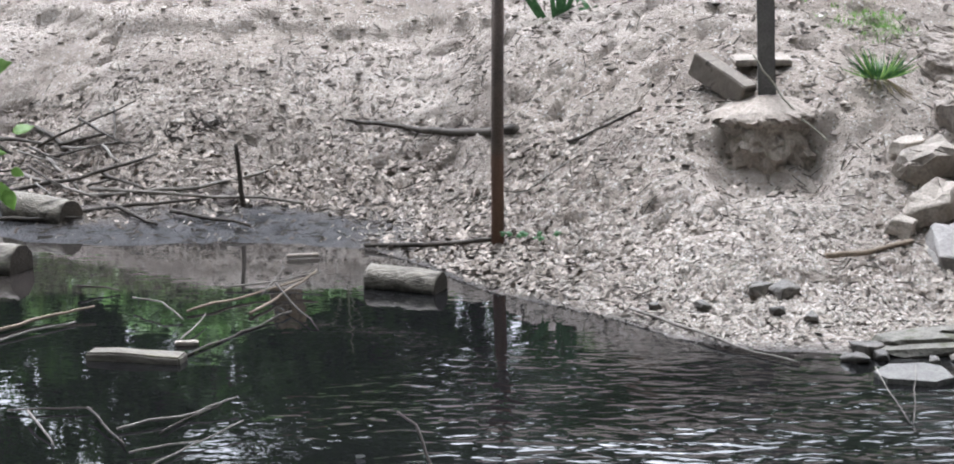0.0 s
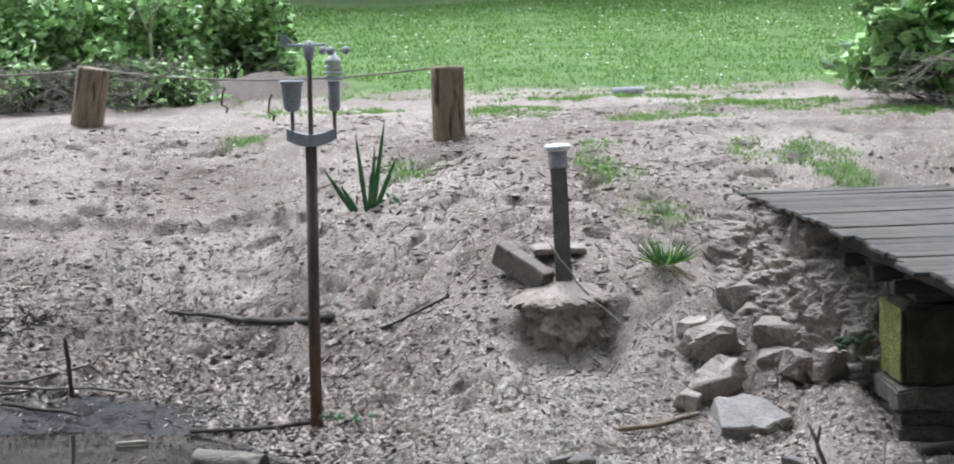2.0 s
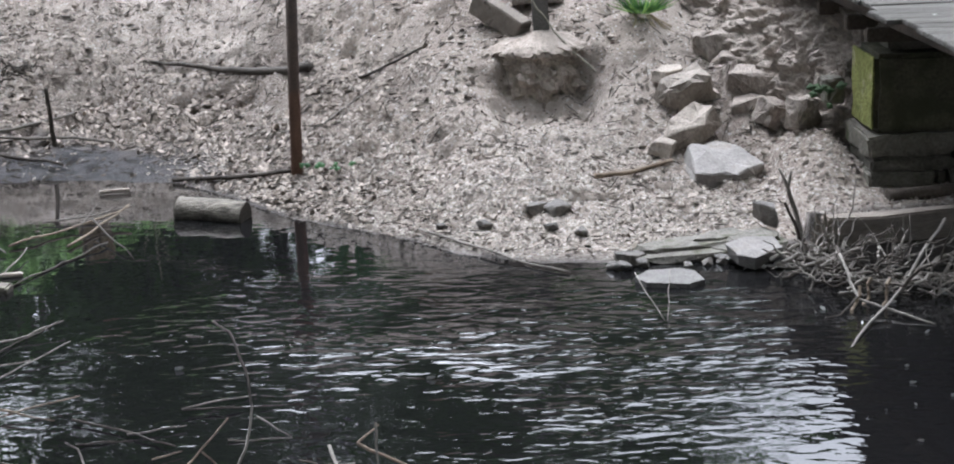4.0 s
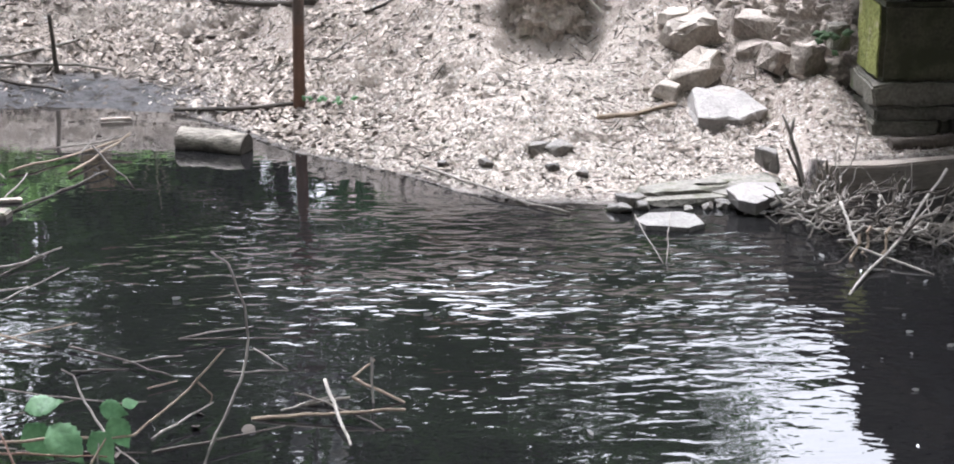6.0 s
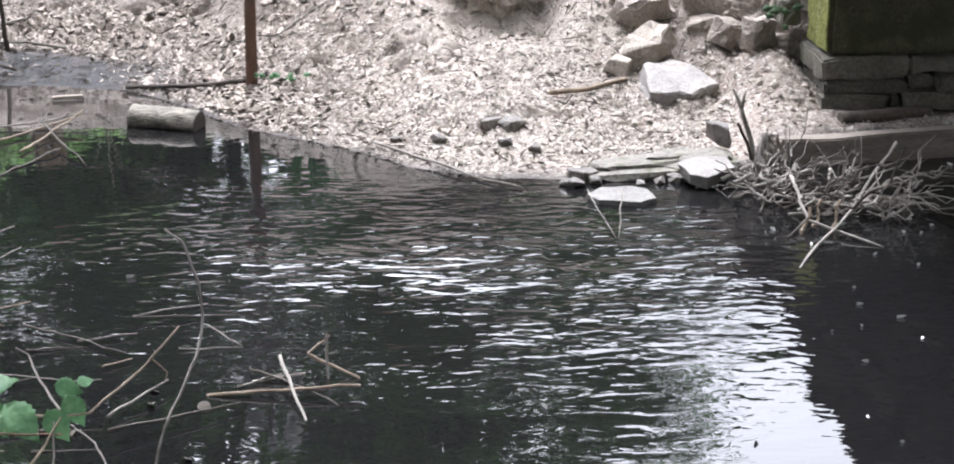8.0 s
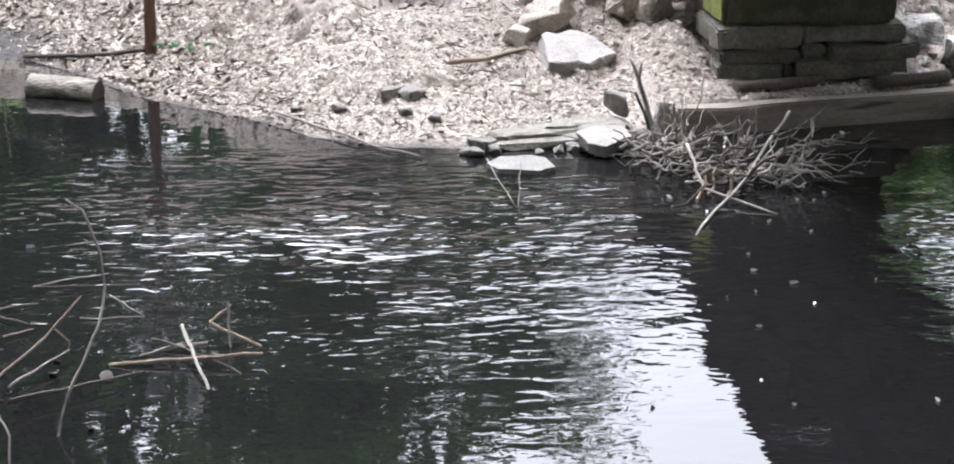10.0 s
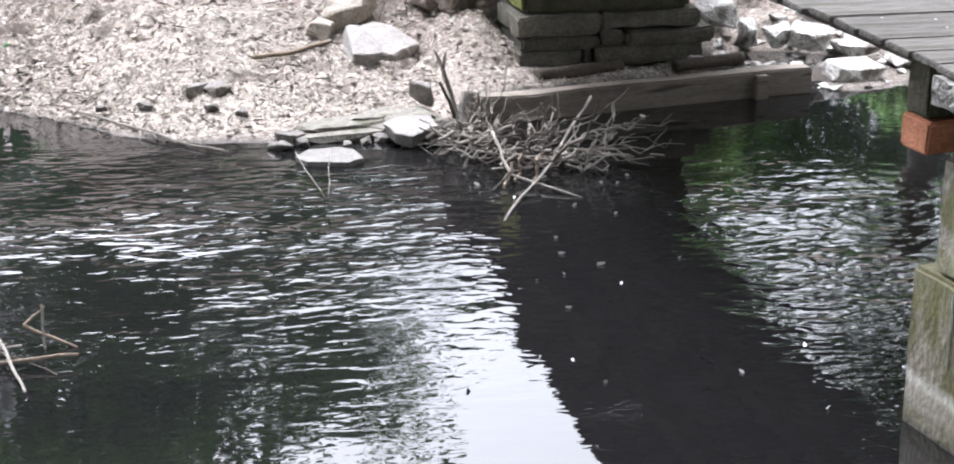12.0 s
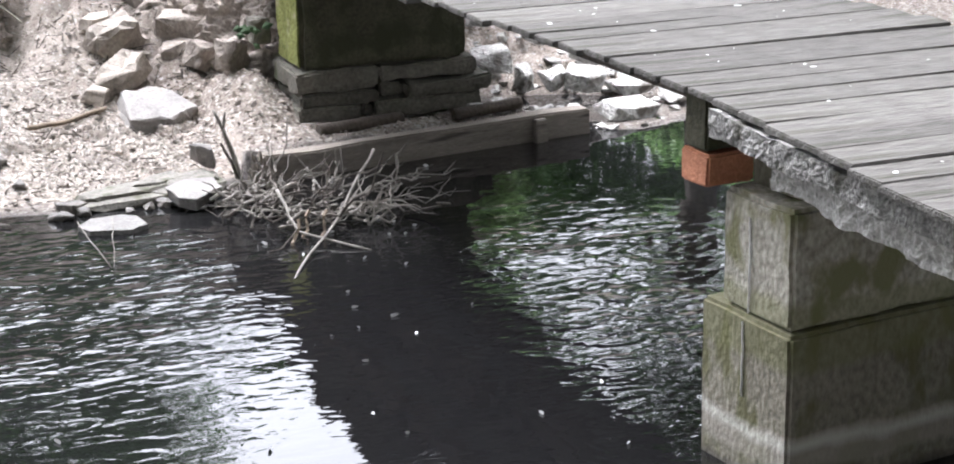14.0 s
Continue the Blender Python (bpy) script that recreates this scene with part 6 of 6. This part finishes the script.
for i, (pts, r0) in enumerate((
        ([(-0.98, 8.44, 0.0), (-0.64, 8.41, 0.03), (-0.26, 8.41, 0.05)], 0.012),
        ([(-0.66, 8.79, 0.06), (-0.58, 8.40, 0.05), (-0.50, 8.11, 0.0)], 0.012),
        ([(-0.52, 8.71, 0.10), (-0.27, 8.63, 0.0)], 0.011), ([(-0.43, 8.72, 0.20), (-0.42, 8.63, 0.0)], 0.009),
        ([(-0.80, 8.71, 0.02), (-0.58, 8.46, 0.04), (-0.36, 8.29, 0.0)], 0.008),
        ([(-0.78, 8.60, 0.0), (-0.53, 8.62, 0.03)], 0.012), ([(-0.52, 8.71, 0.10), (-0.42, 8.82, 0.15)], 0.008),
        ([(-0.85, 8.52, 0.01), (-0.6, 8.66, 0.03)], 0.007))):
    bm = bmesh.new()
    pp = []
    for a, b in zip(pts, pts[1:]):
        pp += crooked(a, b, 0.04, 4, i + 70)[0 if not pp else 1:]
    tube(bm, pp, [r0 * (0.85 - 0.3 * k / len(pp)) for k in range(len(pp))], 6)
    part("twig", bm, TANTWIG if i in (0, 2, 6) else (TWIG if i % 2 else DARKTWIG), raft)

bm = bmesh.new()
box(bm, (-0.3, -0.07, -0.04), (0.3, 0.07, 0.035), 0.012, 0.012, 3, 3)
tagged(part("floating_plank", bm, LOG, at=pose(-3.17, 11.93, 0.015, 0, 0, -9)), "short mossy plank floating in the pond", "plank")
bm = bmesh.new()
box(bm, (-0.07, -0.03, -0.01), (0.07, 0.03, 0.015), 0.006, 0.006, 3, 1)
tagged(part("wood_scrap", bm, STONE, at=pose(-2.95, 12.25, 0.01, 0, 0, 15)), "pale scrap of wood afloat beside a twig", "wood scrap")
bm = bmesh.new()
box(bm, (-0.12, -0.02, -0.01), (0.12, 0.02, 0.015), 0.006, 0.006, 4, 1)
tagged(part("wood_scrap", bm, STONE, at=pose(-2.65, 14.55, 0.02, 0, 0, 12)), "pale strip of wood at the muddy edge", "wood scrap")

# sticks on the muddy bank beside the thick log
for i, pts in enumerate(([(-4.70, 16.20), (-3.80, 16.27), (-3.32, 16.54)], [(-5.72, 18.03), (-4.65, 16.59), (-4.25, 16.23)], [(-5.32, 17.43), (-4.85, 17.34)],
                         [(-4.74, 16.34), (-2.87, 15.88)], [(-5.11, 15.69), (-4.35, 15.86), (-3.74, 16.01)], [(-5.30, 15.66), (-4.57, 15.55)],
                         [(-5.37, 17.24), (-4.87, 16.45)], [(-4.48, 15.96), (-3.94, 15.40)], [(-6.04, 17.94), (-5.41, 17.55)],
                         [(-5.5, 16.9), (-4.6, 16.1)], [(-3.9, 15.7), (-3.2, 15.35)], [(-5.6, 16.5), (-4.9, 16.6), (-4.3, 16.9)])):
    stick("stick", along(pts, 0.04), 0.02, 0.012, (TWIG, DARKTWIG, DARKTWIG)[i % 3], "bare branch lying on the muddy bank", 90 + i)
stick("stick", along([(-1.6, 15.6), (-1.1, 15.45), (-0.7, 15.7)], 0.01), 0.009, 0.006, TWIG, "thin dry twig on the bank", 120)

# long curved stem
stick("stem", [(-1.15, 7.60, -0.1), (-1.08, 7.70, 0.16), (-1.01, 7.80, 0.29), (-0.95, 7.90, 0.42), (-0.93, 8.00, 0.55), (-0.95, 8.05, 0.70), (-1.02, 8.10, 0.87), (-1.09, 8.10, 0.92)], 0.0075, 0.005, TWIG, "long curved bare stem rising from the water", 130, "stem")


def alder_leaf(bm, at, size, turn, tip_down, r):
    """A broad oval leaf with toothed edge, pointed tip and ridges along its side veins."""
    q = bmesh.new()
    n = 15
    mid, left, right = [], [], []
    for i in range(n):
        f = i / (n - 1)
        wd = size * 0.36 * math.sin(math.pi * f ** 0.75) ** 0.85 * (1 if i % 2 else 0.88) + 0.001
        zz = -tip_down * size * f * f
        ridge = 0.02 * size * (1 if i % 2 else -1)
        mid.append(q.verts.new((f * size, 0, zz)))
        for side, k in ((left, 1), (right, -1)):
            side.append([q.verts.new((f * size + 0.07 * size, k * wd * 0.55, zz + 0.1 * wd + ridge)), q.verts.new((f * size + 0.1 * size * (1 - f), k * wd, zz + 0.02 * wd + ridge * 0.5 + r.uniform(-0.02, 0.02) * size))])
    for i in range(n - 1):
        for side, k in ((left, 1), (right, -1)):
            q.faces.new((mid[i], mid[i + 1], side[i + 1][0], side[i][0])[::k])
            q.faces.new((side[i][0], side[i + 1][0], side[i + 1][1], side[i][1])[::k])
    join(bm, q, Matrix.Translation(at) @ turn)


def bough(name, stems, leaves, label, mats, seed, leaf=BRIGHTLEAF):
    ob = empty(name, pose(0, 0, 0), label, "branch")
    r = random.Random(seed)
    for i, (pts, rad) in enumerate(stems):
        bm = bmesh.new()
        pp = []
        for a, b in zip(pts, pts[1:]):
            pp += crooked(a, b, 0.04, 4, seed + i)[0 if not pp else 1:]
        tube(bm, pp, [rad * 0.72 * (1 - 0.5 * k / len(pp)) for k in range(len(pp))], 6)
        part("twig", bm, mats[i % len(mats)], ob)
    for at, size, yaw in leaves:
        bm = bmesh.new()
        alder_leaf(bm, Vector(at), size * 0.8, pose(0, 0, 0, r.uniform(35, 75), r.uniform(-15, 25), 0) @ pose(0, 0, 0, 0, 0, yaw), 0.25, r)
        part("leaf", bm, leaf, ob, "", True)
    return ob


LOW_STEMS = (
    ([(-2.6, 6.9, 0.5), (-1.99, 7.30, 0.36), (-1.71, 7.40, 0.34), (-1.36, 7.50, 0.31), (-1.15, 7.70, 0.44), (-1.01, 7.80, 0.58)], 0.011),
    ([(-2.5, 6.8, 0.45), (-1.96, 7.20, 0.37), (-1.70, 7.30, 0.31), (-1.44, 7.30, 0.30)], 0.01),
    ([(-2.6, 7.6, 0.5), (-2.11, 7.80, 0.43), (-1.77, 7.70, 0.41), (-1.41, 7.60, 0.41), (-1.32, 7.60, 0.42)], 0.006),
    ([(-1.45, 7.40, 0.34), (-1.58, 7.60, 0.42), (-1.64, 7.70, 0.50), (-1.69, 7.70, 0.53)], 0.008),
)
RISING_STEMS = (
    ([(-1.7, 6.9, -0.2), (-1.56, 7.20, 0.20), (-1.50, 7.25, 0.28), (-1.44, 7.30, 0.38)], 0.011),
    ([(-1.5, 6.7, -0.2), (-1.72, 7.10, 0.24), (-1.81, 7.20, 0.36), (-1.88, 7.30, 0.45)], 0.01),
    ([(-1.2, 6.9, -0.2), (-1.25, 7.20, 0.20), (-1.31, 7.30, 0.26), (-1.42, 7.40, 0.30)], 0.008),
    ([(-1.47, 7.1, -0.2), (-1.47, 7.20, 0.20), (-1.47, 7.30, 0.36)], 0.009),
    ([(-1.12, 7.72, 0.46), (-1.06, 7.72, 0.4), (-1.07, 7.72, 0.36)], 0.007),
)
bough("leafy_branch", LOW_STEMS + RISING_STEMS,
    (((-1.82, 7.5, 0.42), 0.2, 14), ((-1.8, 7.45, 0.4), 0.24, -32), ((-1.7, 7.42, 0.4), 0.27, -45), ((-1.52, 7.4, 0.38), 0.2, -62), ((-1.46, 7.5, 0.4), 0.19, -38), ((-1.52, 7.55, 0.42), 0.16, 4), ((-1.9, 7.45, 0.38), 0.16, 170), ((-1.42, 7.55, 0.42), 0.1, 40)),
    "bare twigs with a few broad fresh green leaves over the water", (TANTWIG, RUST, TWIG, TWIG), 31)
bough("leafy_branch", (
    ([(-3.2, 6.0, 2.2), (-2.5, 6.3, 2.3), (-2.02, 6.5, 2.24), (-1.95, 6.5, 2.2)], 0.012),
    ([(-3.2, 6.0, 2.45), (-2.4, 6.4, 2.5), (-2.05, 6.5, 2.44)], 0.01),
    ([(-2.6, 6.2, 2.28), (-2.2, 6.45, 2.15), (-2.0, 6.5, 2.1)], 0.01)),
    (((-2.03, 6.5, 2.44), 0.11, 8), ((-2.04, 6.5, 2.22), 0.09, 10), ((-1.95, 6.5, 2.26), 0.08, 25), ((-2.04, 6.5, 2.1), 0.1, 0), ((-1.98, 6.5, 2.1), 0.08, -60), ((-1.96, 6.5, 2.155), 0.05, 0), ((-2.02, 6.5, 2.4), 0.05, 10)),
    "overhanging twig with fresh green leaves over the bank", (DARKTWIG,), 37, LIMELEAF)

# small pale bits afloat
for i, (x, y) in enumerate(((2.5, 9.35), (2.15, 10.9), (2.4, 10.75), (2.55, 11.0), (3.6, 12.3), (3.05, 7.3), (-0.2, 9.9), (0.6, 8.2), (1.5, 7.8), (-1.6, 10.2), (2.95, 11.2))):
    bm = bmesh.new()
    blade(bm, (0, 0, 0.004), (0.05 * math.cos(i * 2.1), 0.05 * math.sin(i * 2.1), 0.012), 0.014, 0.0)
    tagged(part("floating_leaf", bm, SHED, at=pose(x, y, 0.002)), "small pale dead leaf afloat", "leaf", "floating leaves")

# droppings and bits on the deck
for i in range(84):
    y = 4.6 + 7.5 * rnd.random() ** 1.3
    bm = bmesh.new()
    s = 0.004 + 0.024 * rnd.random() ** 2.5
    q = bmesh.new()
    bmesh.ops.create_icosphere(q, subdivisions=1, radius=s)
    join(bm, q, Matrix.Diagonal((1.3, 0.8, 0.15, 1)))
    tagged(part("deck_speck", bm, SHED if i % 4 else DARKSTONE, at=pose(edge_x(y) + rnd.uniform(0.1, 1.75), y, deck_z(y) + 0.004, 0, 0, i * 40)), "small pale speck on the deck boards", "speck", "specks on the deck")

# feeding dish on the sand
bm = bmesh.new()
lathe(bm, [(0.15, 0.0), (0.19, 0.02), (0.2, 0.09), (0.185, 0.09), (0.17, 0.03)], 24)
tagged(part("feeding_dish", bm, ZINC, at=pose(*on_ground(1.95, 23.8)), smooth=True), "shallow grey feeding dish on the sand", "dish")
# short round timber under the pier's courses
log("log", (2.95, 12.83, 0.2), (3.6, 12.95, 0.21), 0.05, "dark round timber lying before the pier", DARKWOOD, 5)
log("log", (4.0, 12.95, 0.2), (4.55, 13.05, 0.22), 0.045, "dark round timber lying before the pier", DARKWOOD, 6)

# thin twigs caught at the near bank, and curled brown leaves among them
r = random.Random(61)
for i in range(16):
    x, y, a, L = r.uniform(-2.9, -1.0), r.uniform(7.2, 9.6), r.gauss(0.4, 0.7), r.uniform(0.25, 0.7)
    d = Vector((math.cos(a), math.sin(a), r.uniform(-0.06, 0.06))) * L / 2
    c = Vector((x, y, r.uniform(0.0, 0.06)))
    stick("twig", [tuple(c - d), tuple(c + d)], r.uniform(0.005, 0.009), 0.003, (DARKTWIG, TWIG, DARKTWIG, TANTWIG)[i % 4], "thin brown twig caught in the water", 500 + i, "twig")
for i in range(12):
    x, y = r.uniform(-2.7, -0.6), r.uniform(7.6, 9.4)
    bm = bmesh.new()
    alder_leaf(bm, Vector((0, 0, 0)), r.uniform(0.05, 0.1), pose(0, 0, 0, r.uniform(-30, 30), r.uniform(-20, 20), r.uniform(0, 360)), 0.7, r)
    tagged(part("dead_leaf", bm, DARKTWIG, at=pose(x, y, 0.02), smooth=True), "curled brown dead leaf among the twigs", "leaf", "curled dead leaves")

DEBRIS = (-4.08, 17.3)
# brush pile behind the thick log, and a clump of dark debris on the slope
for i in range(26):
    x, y, a, L = r.uniform(-6.0, -4.4), r.uniform(16.0, 17.6), r.gauss(-0.7, 0.5), r.uniform(0.3, 0.9)
    ends = [(x - math.cos(a) * L / 2, y - math.sin(a) * L / 2), (x + math.cos(a) * L / 2, y + math.sin(a) * L / 2)]
    pts = [on_ground(*e, r.uniform(0.01, 0.16)) for e in ends]
    stick("stick", pts, r.uniform(0.008, 0.017), 0.006, (DARKTWIG, TWIG, DARKTWIG)[i % 3], "bare stick in the brush pile on the bank", 700 + i)
clump = empty("debris_clump", pose(*on_ground(*DEBRIS)), "dark clump of roots and twigs on the slope", "debris")
for i in range(22):
    bm = bmesh.new()
    c = Vector((r.gauss(0, 0.16), r.gauss(0, 0.13), 0))
    c.z = height(DEBRIS[0] + c.x, DEBRIS[1] + c.y) - height(*DEBRIS) + r.uniform(0.0, 0.05)
    d = Vector((r.uniform(-1, 1), r.uniform(-0.6, 0.6), r.uniform(-0.2, 0.5))).normalized() * r.uniform(0.05, 0.12)
    tube(bm, crooked(c - d, c + d, 0.4, 6, 800 + i), r.uniform(0.005, 0.011), 5)
    part("root", bm, DARKTWIG, clump)

for i in range(22):
    bm = bmesh.new()
    a, L = r.uniform(0, 6.28), r.uniform(0.015, 0.045)
    blade(bm, (0, 0, 0.003), (L * math.cos(a), L * math.sin(a), 0.01), 0.011, 0.0)
    tagged(part("floating_leaf", bm, SHED, at=pose(r.uniform(1.9, 3.5), r.uniform(7.2, 11.2), 0.002)), "small pale dead leaf afloat", "leaf", "floating leaves")
